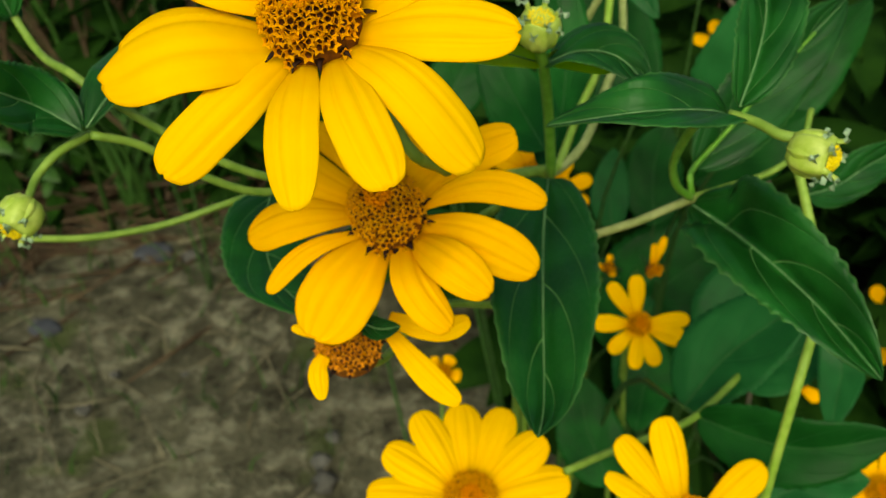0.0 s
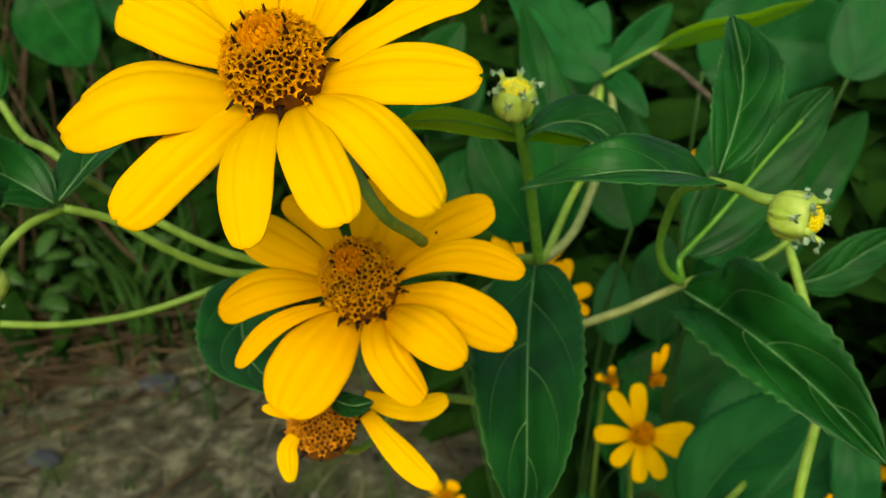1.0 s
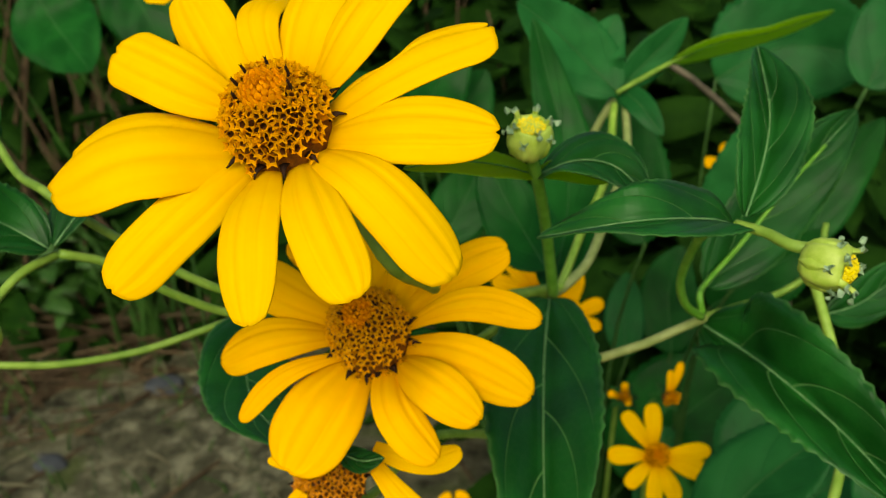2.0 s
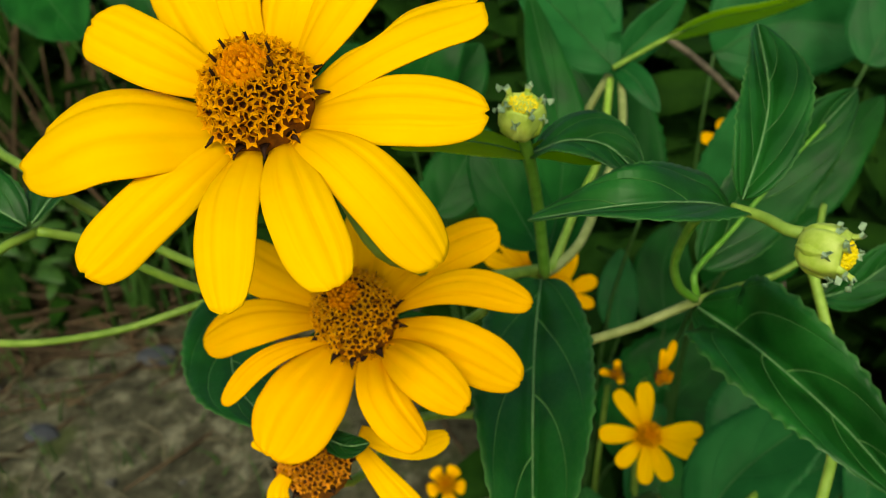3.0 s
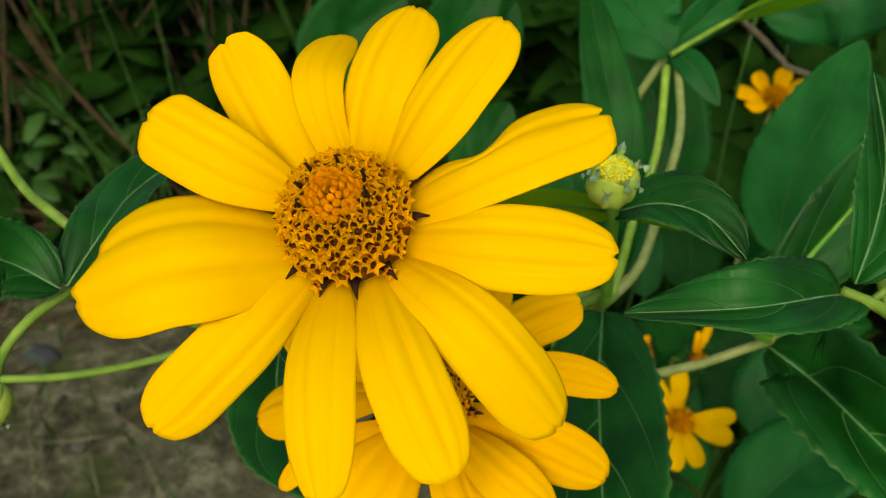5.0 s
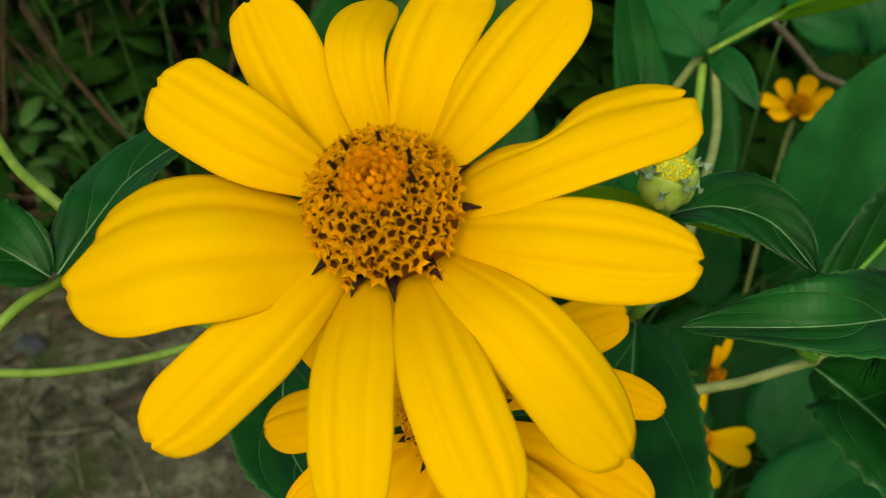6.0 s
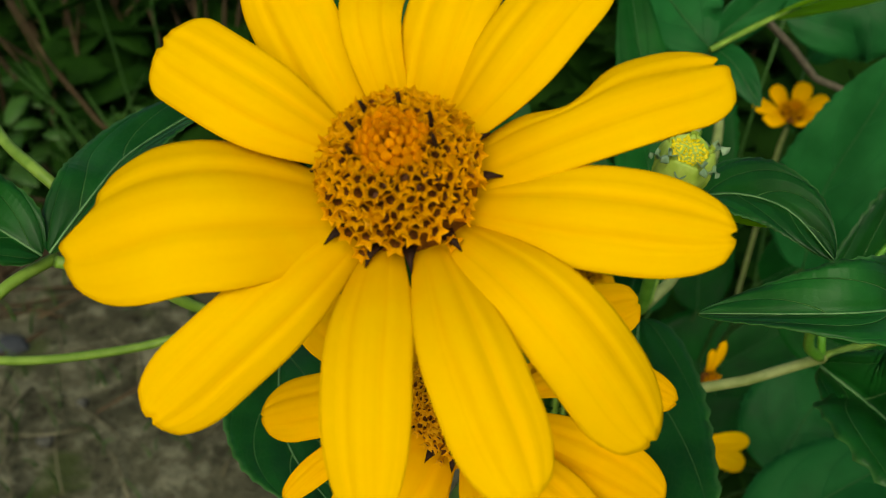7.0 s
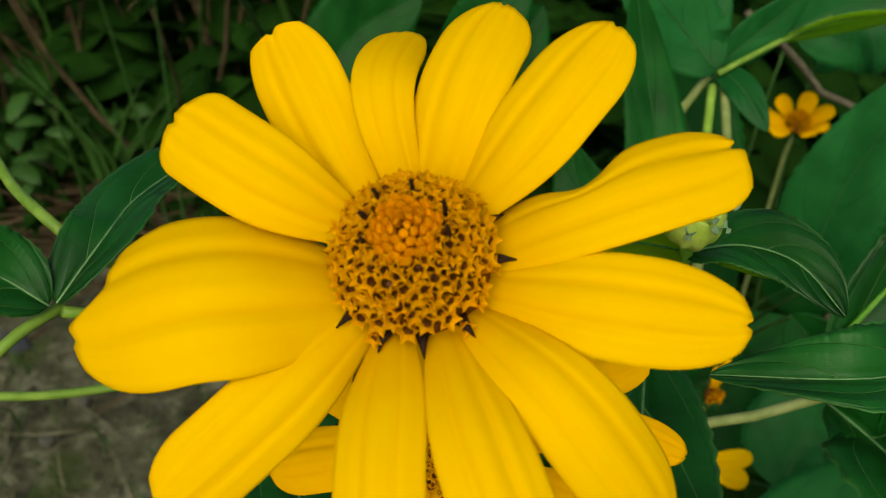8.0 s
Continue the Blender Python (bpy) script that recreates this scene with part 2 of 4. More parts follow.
def blade(pts, normal, nv, nu, half, height, reach=None, thick=0.0002):
    """A thin curved blade along pts. half(v): half width; height(u, v): lift off the middle line; reach(u): how far each strip runs."""
    line = spline(pts, 40)
    up0 = Vector(normal).normalized()

    def place(u, v):
        s = min(max(v, 0.0), 1.0) * 40
        i = min(int(s), 39)
        p = line[i].lerp(line[i + 1], s - i)
        d = (line[min(i + 2, 40)] - line[max(i - 1, 0)]).normalized()
        side = d.cross(up0).normalized()
        up = side.cross(d)
        dx, dz = height(u, v)
        return p + side * (u * half(v) + dx) + up * dz, up

    verts, uvs, faces = [], [], []
    for layer in (0, 1):
        for i in range(nv + 1):
            for j in range(nu + 1):
                u = -1 + 2 * j / nu
                v = i / nv * (reach(u) if reach else 1.0)
                p, up = place(u, v)
                verts.append(p - up * thick * layer)
                uvs.append((j / nu, v))
    w, n = nu + 1, (nu + 1) * (nv + 1)
    for i in range(nv):
        for j in range(nu):
            a = i * w + j
            faces.append((a, a + 1, a + w + 1, a + w))
            faces.append((n + a, n + a + w, n + a + w + 1, n + a + 1))
    rim = [j for j in range(w)] + [i * w + nu for i in range(1, nv + 1)] + [nv * w + j for j in range(nu - 1, -1, -1)] + [i * w for i in range(nv - 1, 0, -1)]
    for a, b in zip(rim, rim[1:] + rim[:1]):
        faces.append((b, a, n + a, n + b))
    return verts, faces, uvs


def leaf_shape(pts, width, normal, fold, nv, nu, rng, teeth=19):
    f, wave, ph = radians(fold), rng.uniform(0.05, 0.10), rng.uniform(0, 6)

    def half(v):
        w = (max(v, 0.0) ** 0.52) * (max(1 - v, 0.0) ** 0.74) * 2.32
        return width / 2 * (w + 0.012)

    def height(u, v):
        h = half(v)
        lift = abs(u) * h * math.sin(f) - 0.35 * h * u * u * math.sin(f)
        lift += wave * h * abs(u) * math.sin(v * 9 + ph + (1.5 if u > 0 else 0))
        lift += 0.014 * h * math.cos((v * 3.3 + (0.35 if u > 0 else 0) - 0.8 * abs(u) - abs(u) ** 2.4) * 2 * math.pi) * min(1, abs(u) * 3) * (1 - 0.6 * abs(u))
        tooth = (0.075 + 0.03 * math.sin(v * 23 + ph)) * ((v * teeth + (0.4 if u > 0 else 0)) % 1.0 - 0.35) * min(1, 7 * (1 - v)) if abs(u) > 0.97 else 0.0
        return -u * h * (1 - math.cos(f)) + math.copysign(h * tooth, u), lift

    return blade(pts, normal, nv, nu, half, height)


def leaf(plant, pts, width, normal, fold=15, mat=None, label=""):
    rng = random.Random(str(pts[0]))
    v, f, uv = leaf_shape(pts, width, normal, fold, 114, 14, rng)
    ob = child("leaf", mesh_of("leaf", v, f, [mat], uv), plant, label)
    up = Vector(normal).normalized() * 0.0002
    mid = spline(pts, 12)
    tv, tf = tube([p + up for p in mid], max(width * 0.008, 0.0002), 0.0001, 6, 14)
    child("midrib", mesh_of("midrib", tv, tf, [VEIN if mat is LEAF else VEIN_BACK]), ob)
    return ob


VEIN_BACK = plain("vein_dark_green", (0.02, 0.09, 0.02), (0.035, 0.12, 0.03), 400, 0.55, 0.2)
VEIN = plain("vein_pale_green", (0.07, 0.17, 0.06), (0.13, 0.25, 0.10), 400, 0.5, 0.3)


# ---- flower heads ----
def frame_at(origin, normal):
    """A pose with z along normal, and x level."""
    z = Vector(normal).normalized()
    x = Vector((0, 1, 0)).cross(z).normalized()
    m = Matrix((x, z.cross(x), z)).transposed().to_4x4()
    m.translation = Vector(origin)
    return m


def open_floret(mat):
    """A slender tube that flares into five pointed, spreading lobes round a dark throat."""
    verts, faces, slots = [], [], []
    rows = [(0.15, 0.15, -2.4, 0), (0.22, 0.22, -0.6, 0), (0.30, 0.28, -0.15, 0), (0.44, 0.34, 0.08, 0), (0.64, 0.35, 0.12, 0.06), (0.60, 0.33, 0.17, 0.06), (0.42, 0.30, 0.12, 0), (0.27, 0.25, -0.10, 0), (0.16, 0.16, -0.8, 0)]
    for r, q, z, up in rows:
        for k in range(10):
            a = math.pi * k / 5
            w = r if k % 2 == 0 else q
            verts.append((w * math.cos(a), w * math.sin(a), z + (up if k % 2 == 0 else -0.05)))
    for i in range(8):
        for k in range(10):
            a, b = i * 10 + k, i * 10 + (k + 1) % 10
            # tube foot and sides darkened, painting in the shade between florets
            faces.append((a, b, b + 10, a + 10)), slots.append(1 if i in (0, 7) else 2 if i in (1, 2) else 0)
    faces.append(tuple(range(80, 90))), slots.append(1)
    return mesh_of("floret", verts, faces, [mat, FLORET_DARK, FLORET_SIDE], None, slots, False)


def closed_floret():
    """A pointed, keeled scale that bends towards the middle of its head."""
    verts, faces = [], []
    for r, z, d in ((0.50, -1.2, 0.1), (0.66, -0.25, 0.12), (0.58, 0.10, -0.02), (0.30, 0.38, -0.26)):
        for k in range(8):
            a = 2 * math.pi * k / 8
            verts.append((r * math.cos(a) * 0.75 + d, r * math.sin(a), z + (0.06 if k in (0, 4) else 0.0)))
    for i in range(3):
        for k in range(8):
            a, b = i * 8 + k, i * 8 + (k + 1) % 8
            faces.append((a, b, b + 8, a + 8))
    verts.append((-0.46, 0, 0.66))
    for k in range(8):
        faces.append((24 + k, 24 + (k + 1) % 8, 32))
    return mesh_of("floret_bud", verts, faces, [FLORET_BUD], smooth=False)


def stamen_mesh():
    v, f = tube([(0, 0, -0.4), (0.02, 0, 0.3), (0.0, 0.03, 1.0)], 0.22, 0.16, 6, 4)
    w, g = [], []
    for a in (0.0, 3.1):
        vv, gg = tube([(0.05 * math.cos(a), 0.05 * math.sin(a), 0.9), (0.16 * math.cos(a), 0.16 * math.sin(a), 1.25)], 0.08, 0.03, 4, 2)
        g += [tuple(i + len(w) for i in q) for q in gg]
        w += vv
    f = f + [tuple(i + len(v) for i in q) for q in g]
    return mesh_of("stamen", v + w, f, [STAMEN])


OPEN, RIPE, FADED, CLOSED, ANTHER = open_floret(FLORET), open_floret(FLORET_RIPE), open_floret(FLORET_FADED), closed_floret(), stamen_mesh()


def dome_point(r, R, H):
    """Height and slope of the disc at radius r."""
    t = min(r / R, 1.0)
    return H * (1 - 0.92 * t ** 3.0), -H * 2.76 * t ** 2.0 / R


def disc_mesh(R, H, sunk):
    verts, faces = [(0, 0, H - sunk)], []
    n, m = 20, 8
    for i in range(1, m + 1):
        r = R * 0.86 * i / m
        z = max(dome_point(r / 0.86, R, H)[0] - sunk, -0.001)
        for k in range(n):
            a = 2 * math.pi * k / n
            verts.append((r * math.cos(a), r * math.sin(a), z))
    for r, z in ((R * 0.88, -0.0022), (R * 0.8, -0.0035), (R * 0.25, -0.005)):
        for k in range(n):
            a = 2 * math.pi * k / n
            verts.append((r * math.cos(a), r * math.sin(a), z))
    slots = []
    for k in range(n):
        faces.append((0, 1 + k, 1 + (k + 1) % n)), slots.append(0)
    for i in range(m + 2):
        for k in range(n):
            a, b = 1 + i * n + k, 1 + i * n + (k + 1) % n
            faces.append((a, a + n, b + n, b)), slots.append(0 if i < m + 1 else 1)
    faces.append(tuple(1 + (m + 2) * n + k for k in range(n))[::-1]), slots.append(1)
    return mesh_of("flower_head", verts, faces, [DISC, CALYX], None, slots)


def flower_head(plant, origin, normal, R, H, cone, seed, label, pieces=True, size=0.0016, floret=None, strays=(), lean=(0, 0)):
    """The domed disc with its florets, its top leaning aside by lean; returns the part to which petals are added."""
    m = frame_at(origin, normal)
    if not pieces:
        size *= 1.5
    head = child("flower_head", disc_mesh(R, H, size * 1.1), plant, label)
    head.matrix_parent_inverse = WORLD_OF[plant.name].inverted()
    head.matrix_basis = m
    WORLD_OF[head.name] = m
    lean = Vector((lean[0], lean[1], 0)) / H
    for v in head.data.vertices:
        v.co += lean * max(v.co.z, 0)
    rng = random.Random(seed)
    joined = [[], [], []]

    def add(src, p, slot):
        if pieces:
            child("floret", src, head, "", p)
            return
        base = len(joined[0])
        joined[0].extend(p @ x.co for x in src.vertices)
        joined[1].extend(tuple(base + k for k in poly.vertices) for poly in src.polygons)
        joined[2].extend(slot or poly.material_index for poly in src.polygons)

    total = int((0.95 * R / (size * 0.378)) ** 2)
    for i in range(total):
        r = 0.95 * R * math.sqrt((i + 0.5) / total)
        if r < cone * R * 0.92:
            continue
        a = i * 2.39996 + rng.uniform(-0.07, 0.07)
        z, slope = dome_point(r, R, H)
        out = Vector((math.cos(a), math.sin(a), 0))
        nrm = (out * min(-slope * 0.6, 1.25) + Vector((0, 0, 1))).normalized()
        s = size * rng.uniform(0.85, 1.12) * (0.84 + 0.36 * r / R)
        rot = nrm.to_track_quat("Z", "Y").to_matrix().to_4x4() @ Matrix.Rotation(rng.uniform(0, 6.28), 4, "Z")
        rot = rot @ Euler((rng.gauss(0, 0.24), rng.gauss(0, 0.24), 0)).to_matrix().to_4x4()
        lift = rng.uniform(-0.26, 0.26) * size
        add(floret or OPEN, Matrix.Translation(out * r + lean * z + Vector((0, 0, z + lift))) @ rot @ Matrix.Scale(s, 4), 0)
    for turn in strays:
        a = radians(turn)
        out = Vector((math.cos(a), math.sin(a), 0))
        rot = (out * 0.9 + Vector((0, 0, 0.6))).to_track_quat("Z", "Y").to_matrix().to_4x4()
        add(floret or OPEN, Matrix.Translation(out * R * 1.04 + Vector((0, 0, 0.0008))) @ rot @ Matrix.Scale(size, 4), 0)
    small = size * 0.66
    count = int((cone * R / (small * 0.46)) ** 2)
    for i in range(count):
        t = math.sqrt((i + 0.6) / count)
        r = cone * R * t
        a = i * 2.39996
        out = Vector((math.cos(a), math.sin(a), 0))
        z = dome_point(r, R, H)[0] + rng.uniform(-0.08, 0.08) * size + 0.20 * cone * R * (1 - t ** 2.0) - 0.15 * size
        side = Vector((-math.sin(a), math.cos(a), 0))
        nrm = (out * (0.9 * t) + Vector((0, 0, 1))).normalized()
        rot = Matrix((side.cross(nrm), side, nrm)).transposed().to_4x4()
        s = small * rng.uniform(0.92, 1.08) * (0.56 + 0.50 * t)
        add(CLOSED, Matrix.Translation(out * r + lean * z + Vector((0, 0, z))) @ rot @ Matrix.Scale(s, 4), 3)
    if not pieces:
        me = mesh_of("floret_mass", joined[0], joined[1], [FLORET, FLORET_DARK, FLORET_SIDE, FLORET_BUD], None, joined[2], False)
        tagged(child("floret_mass", me, head, "", Matrix()), kind="stuff")
    return head


def stamens(head, R, H, cone, turns, length=0.0014, lean=(0, 0)):
    for k, a in enumerate(turns):
        r = cone * R * (1.12 + 0.1 * (k % 2))
        z, _ = dome_point(r, R, H)
        rot = Euler((-0.16 * math.sin(a), 0.16 * math.cos(a), 0.4 * k)).to_matrix().to_4x4()
        p = Matrix.Translation((r * math.cos(a) + lean[0] * z / H, r * math.sin(a) + lean[1] * z / H, z + 0.0003)) @ rot @ Matrix.Scale(length, 4)
        child("stamen", ANTHER, head, "dark brown stamen tube" if k == 0 else "", p)


def scales(head, R, turns, seed):
    """Dark pointed chaff between the disc and the petals."""
    rng = random.Random(seed)
    for turn in turns:
        a = radians(turn)
        o = Vector((math.cos(a), math.sin(a), 0))
        pts = [o * R * 0.84 + Vector((0, 0, 0.0002)), o * R * 1.0 + Vector((0, 0, 0.0010)), o * R * rng.uniform(1.10, 1.20) + Vector((0, 0, 0.0006))]
        v, f, uv = blade(pts, (0, 0, 1), 5, 2, lambda t: 0.0008 * (1 - t) + 0.00005, lambda u, t: (0, -0.0002 * u * u))
        child("scale", mesh_of("scale", v, f, [STAMEN], uv), head, "", Matrix())


def petal_mesh(pts, width, normal, seed, mat, base=0.52, waist=0.0, peak=0.66, tip_from=0.70, notch=0.014, notch_at=0.0, lobe=0.0, slant=0.0):
    """A ray petal. waist: a bite in its left edge; lobe: how much shorter its right lobe is; slant: how far the tip leans to one side."""
    rng = random.Random(seed)
    n1 = rng.uniform(0.45, 0.7) * rng.choice((-1, 1))
    arch, roll, deep = rng.uniform(0.27, 0.33), rng.uniform(-0.02, 0.02), rng.uniform(0.06, 0.10)
    g0, g1 = rng.uniform(0.30, 0.42), rng.uniform(0.30, 0.42)

    def half(v):
        w = base + (1 - base) * math.sin(min(v / peak, 1.0) * math.pi / 2) ** 1.25
        w *= math.sqrt(max(0.0, 1.0 - (max(0.0, v - tip_from) / (1.022 - tip_from)) ** 2.2))
        return width / 2 * w

    def reach(u):
        r = 1.0 - 0.03 * abs(u) ** 3.0 - abs(slant) * (1 - math.copysign(u, u * slant)) / 2
        r -= notch * math.exp(-((u - notch_at) / 0.16) ** 2) + 0.2 * notch * math.exp(-((u - n1) / 0.2) ** 2)
        return r - lobe / (1 + math.exp(-(u - 0.12) / 0.05))

    def height(u, v):
        h = half(v)
        fade = math.sin(min(max(v, 0.0), 1.0) * math.pi * 0.86) ** 0.5
        groove = math.exp(-((u - g0) / 0.13) ** 2) + math.exp(-((u + g1) / 0.13) ** 2) + 0.35 * math.exp(-((abs(u) - 0.72) / 0.08) ** 2)
        cleft = 4.0 * notch * math.exp(-((u - notch_at) / 0.12) ** 2) * max(0.0, (v - 0.55) / 0.45) ** 1.5
        ripple = 0.02 * math.sin(v * 7 + seed) * u
        bite = -u * h * waist * math.exp(-((v - 0.42) / 0.15) ** 2) if u < 0 else 0.0
        return bite, h * (-arch * u * u - deep * groove * fade - cleft + ripple + roll * u)

    v, f, uv = blade(pts, normal, 30, 24, half, height, reach, 0.00022)
    return mesh_of("petal", v, f, [mat], uv)


def petal(head, turn, length, tip, width, bow=1.5, base=0.46, seed=0, mat=None, off=0.0, sweep=0.0, lean=0.0, start=6.8, low=-2.2, **shape):
    """A petal in its head's own space, in millimetres: its tip at turn degrees, length out and tip up, its root off degrees further round.
    bow: how far it arches; sweep: how far it swings to its right on the way; lean: its tilt about its own length."""
    a1, a0 = radians(turn), radians(turn + off)
    p0 = Vector((math.cos(a0) * start, math.sin(a0) * start, low)) / 1000
    p1 = Vector((math.cos(a1) * length, math.sin(a1) * length, tip)) / 1000
    out = (p1 - p0).normalized()
    right = out.cross(Vector((0, 0, 1))).normalized()
    pts = [p0.lerp(p1, k / 6) + (Vector((0, 0, bow)) + right * sweep) / 1000 * math.sin(math.pi * k / 6) for k in range(7)]
    nrm = Matrix.Rotation(radians(lean), 3, out) @ Vector((0, 0, 1))
    return child("petal", petal_mesh(pts, width / 1000, nrm, seed, mat or PETAL, base=base, **shape), head, "", Matrix())


def sepals(head, R, n, length, seed):
    rng = random.Random(seed)
    for k in range(n):
        a = 2 * math.pi * (k + rng.uniform(-0.2, 0.2)) / n
        o = Vector((math.cos(a), math.sin(a), 0))
        pts = [o * R * 0.5 + Vector((0, 0, -0.0042)), o * R * 0.95 + Vector((0, 0, -0.0034)), o * (R + length) + Vector((0, 0, -0.0040))]
        v, f, uv = blade(pts, (0, 0, 1), 8, 4, lambda t: 0.0022 * (1 - t ** 2) + 0.0001, lambda u, t: (0, 0.0004 * u * u))
        child("sepal", mesh_of("sepal", v, f, [LEAF], uv), head, "", Matrix())


def bud(plant, origin, normal, R, label, seed, open_=0.55, swell=0.1):
    """A round green bud with curled tips and a yellow eye."""
    m = frame_at(origin, normal)
    e = open_
    prof = [(0.18, -1.05), (0.60, -0.96), (0.90, -0.60), (1.0, -0.12), (0.98, 0.25), (0.90, 0.50), (max(e + 0.10, 0.82), 0.70), (e + 0.03, 0.76), (e - 0.02, 0.66), (0.02, 0.60)]
    n = 30
    verts, faces = [], []
    for r, z in prof:
        for k in range(n):
            a = 2 * math.pi * k / n
            rr = r * (1 + (0.07 * math.cos(5 * a + 0.5) + 0.03 * math.cos(9 * a)) * (1 if 0.3 < r else 0))
            verts.append((R * rr * math.cos(a), R * rr * math.sin(a), R * z))
    for i in range(len(prof) - 1):
        for k in range(n):
            a, b = i * n + k, i * n + (k + 1) % n
            faces.append((a, b, b + n, a + n))
    faces.append(tuple(range(n))[::-1])
    faces.append(tuple(range(len(verts) - n, len(verts))))
    head = child("flower_bud", mesh_of("flower_bud", verts, faces, [CALYX]), plant, label)
    head.matrix_parent_inverse = WORLD_OF[plant.name].inverted()
    head.matrix_basis = m
    WORLD_OF[head.name] = m
    rng = random.Random(seed)
    for i in range(60):
        t = math.sqrt((i + 0.5) / 60)
        r = open_ * 0.94 * R * t
        a = i * 2.39996
        z = R * ((0.68 if swell < 0 else 0.70) + swell * math.sin(math.pi * min(1.0, 0.25 + 0.75 * t)))
        p = Matrix.Translation((r * math.cos(a), r * math.sin(a), z)) @ Euler((rng.gauss(0, 0.2), rng.gauss(0, 0.2), rng.uniform(0, 6))).to_matrix().to_4x4() @ Matrix.Scale(R * 0.15, 4)
        child("floret", BUD_FLORET, head, "", p)
    for k in range(10):
        a = 2 * math.pi * (k / 10 + rng.uniform(-0.015, 0.015))
        o, row = Vector((math.cos(a), math.sin(a), 0)), k % 2
        curve = [(0.62, -0.97), (0.93, -0.58), (1.00, -0.10), (0.985, 0.2)] if row else [(0.92, -0.55), (1.0, 0.0), (0.96, 0.38), (0.84, 0.66)]
        pts = [(o * r + Vector((0, 0, z))) * R for r, z in curve]
        r, z = curve[-1]
        k1 = rng.uniform(0.6, 0.9) if row else rng.uniform(1.2, 1.7)
        pts.append((o * (r + 0.06 * k1) + Vector((0, 0, z + 0.20 * k1))) * R)
        pts.append((o * (r + 0.34 * k1) + Vector((0, 0, z + 0.24 * k1))) * R)
        wide = R * rng.uniform(0.26, 0.34)
        v, f, uv = blade(pts, o + Vector((0, 0, 0.12)), 16, 6, lambda t: wide * (1 - 0.25 * t) * (1 - 0.5 * math.exp(-((t - 0.70) / 0.07) ** 2)) * (1 - 0.35 * max(0.0, t - 0.6) / 0.4) * (1 - max(0.0, (t - 0.84) / 0.165) ** 2) ** 0.5 * min(1.0, 0.4 + 2 * t) if t < 0.999 else R * 0.02, lambda u, t: (0, -wide * 0.45 * u * u + wide * 0.10 * math.exp(-(u / 0.2) ** 2)))
        child("bract", mesh_of("bract", v, f, [CALYX, CALYX_TIP], uv, [1 if max(uv[k][1] for k in q) > 0.76 else 0 for q in f]), head, "", Matrix())
    return head


def bud_floret():
    me = closed_floret()
    me.name = "bud_floret"
    me.materials[0] = BUD_YELLOW
    return me


BUD_FLORET = bud_floret()

# ---- ground ----
def ground():
    n = 150
    axis = [math.copysign(abs(-1 + 2 * i / n) ** 3.4 * 60 + abs(-1 + 2 * i / n) * 1.1, -1 + 2 * i / n) for i in range(n + 1)]
    verts, faces = [], []
    for j in range(n + 1):
        for i in range(n + 1):
            x, y = axis[i], axis[j] + 0.8
            d = math.hypot(x, y - 0.8)
            q = Vector((x, y, 0))
            z = (0.010 * noise.noise(q * 9) + 0.006 * noise.noise(q * 30) + 0.025 * noise.noise(q * 2.1)) * min(1.0, 3 / (d + 0.5))
            verts.append((x, y, z))
    w = n + 1
    for j in range(n):
        for i in range(n):
            a = j * w + i
            faces.append((a, a + 1, a + w + 1, a + w))
    ob = new("ground", mesh_of("ground", verts, faces, [SOIL]))
    return tagged(ob, "bare grey-brown garden soil with dry litter", "ground", kind="structure")


ground()


def scatter(name, label, category, make, count, mats, seed):
    rng = random.Random(seed)
    verts, faces = [], []
    for _ in range(count):
        v, f = make(rng)
        b = len(verts)
        verts += v
        faces += [tuple(b + k for k in q) for q in f]
    return tagged(new(name, mesh_of(name, verts, faces, mats)), label, category, kind="stuff")


def straw_piece(rng):
    x, y = rng.gauss(-0.2, 0.75), rng.gauss(0.8, 0.6)
    a, l = rng.uniform(0, 6.28), rng.uniform(0.02, 0.11)
    d = Vector((math.cos(a), math.sin(a), 0)) * l / 2
    p = Vector((x, y, rng.uniform(0.006, 0.016)))
    k = Vector((rng.uniform(-0.01, 0.01), rng.uniform(-0.01, 0.01), rng.uniform(0, 0.008)))
    return tube([p - d, p + k, p + d + Vector((0, 0, rng.uniform(-0.004, 0.01)))], rng.uniform(0.0006, 0.0020), 0.0006, 4, 4)


def pebble_piece(rng):
    x, y, r = rng.gauss(-0.25, 0.7), rng.gauss(0.8, 0.5), rng.uniform(0.003, 0.012)
    verts, faces = [], []
    for i in range(4):
        t = math.pi * (i + 0.5) / 4
        for k in range(6):
            a = math.pi * k / 3
            q = rng.uniform(0.8, 1.2)
            verts.append(Vector((x + r * q * math.sin(t) * math.cos(a), y + r * q * math.sin(t) * math.sin(a), r * 0.3 + 0.7 * r * math.cos(t))))
    for i in range(3):
        for k in range(6):
            a, b = i * 6 + k, i * 6 + (k + 1) % 6
            faces.append((a, a + 6, b + 6, b))
    faces.append(tuple(range(6)))
    return verts, faces


def grass_blade(rng, x, y, tall, wide):
    a = rng.uniform(0, 6.28)
    lean = Vector((math.cos(a), math.sin(a), 0)) * tall * rng.uniform(0.15, 0.6)
    p = Vector((x, y, -0.005))
    v, f, _ = blade([p, p + lean * 0.3 + Vector((0, 0, tall * 0.6)), p + lean + Vector((0, 0, tall))], (math.sin(a), -math.cos(a), 0.4), 4, 2, lambda t: wide * (1 - t) + 0.0002, lambda u, t: (0, wide * 0.3 * abs(u)), None, 0.0003)
    return v, f


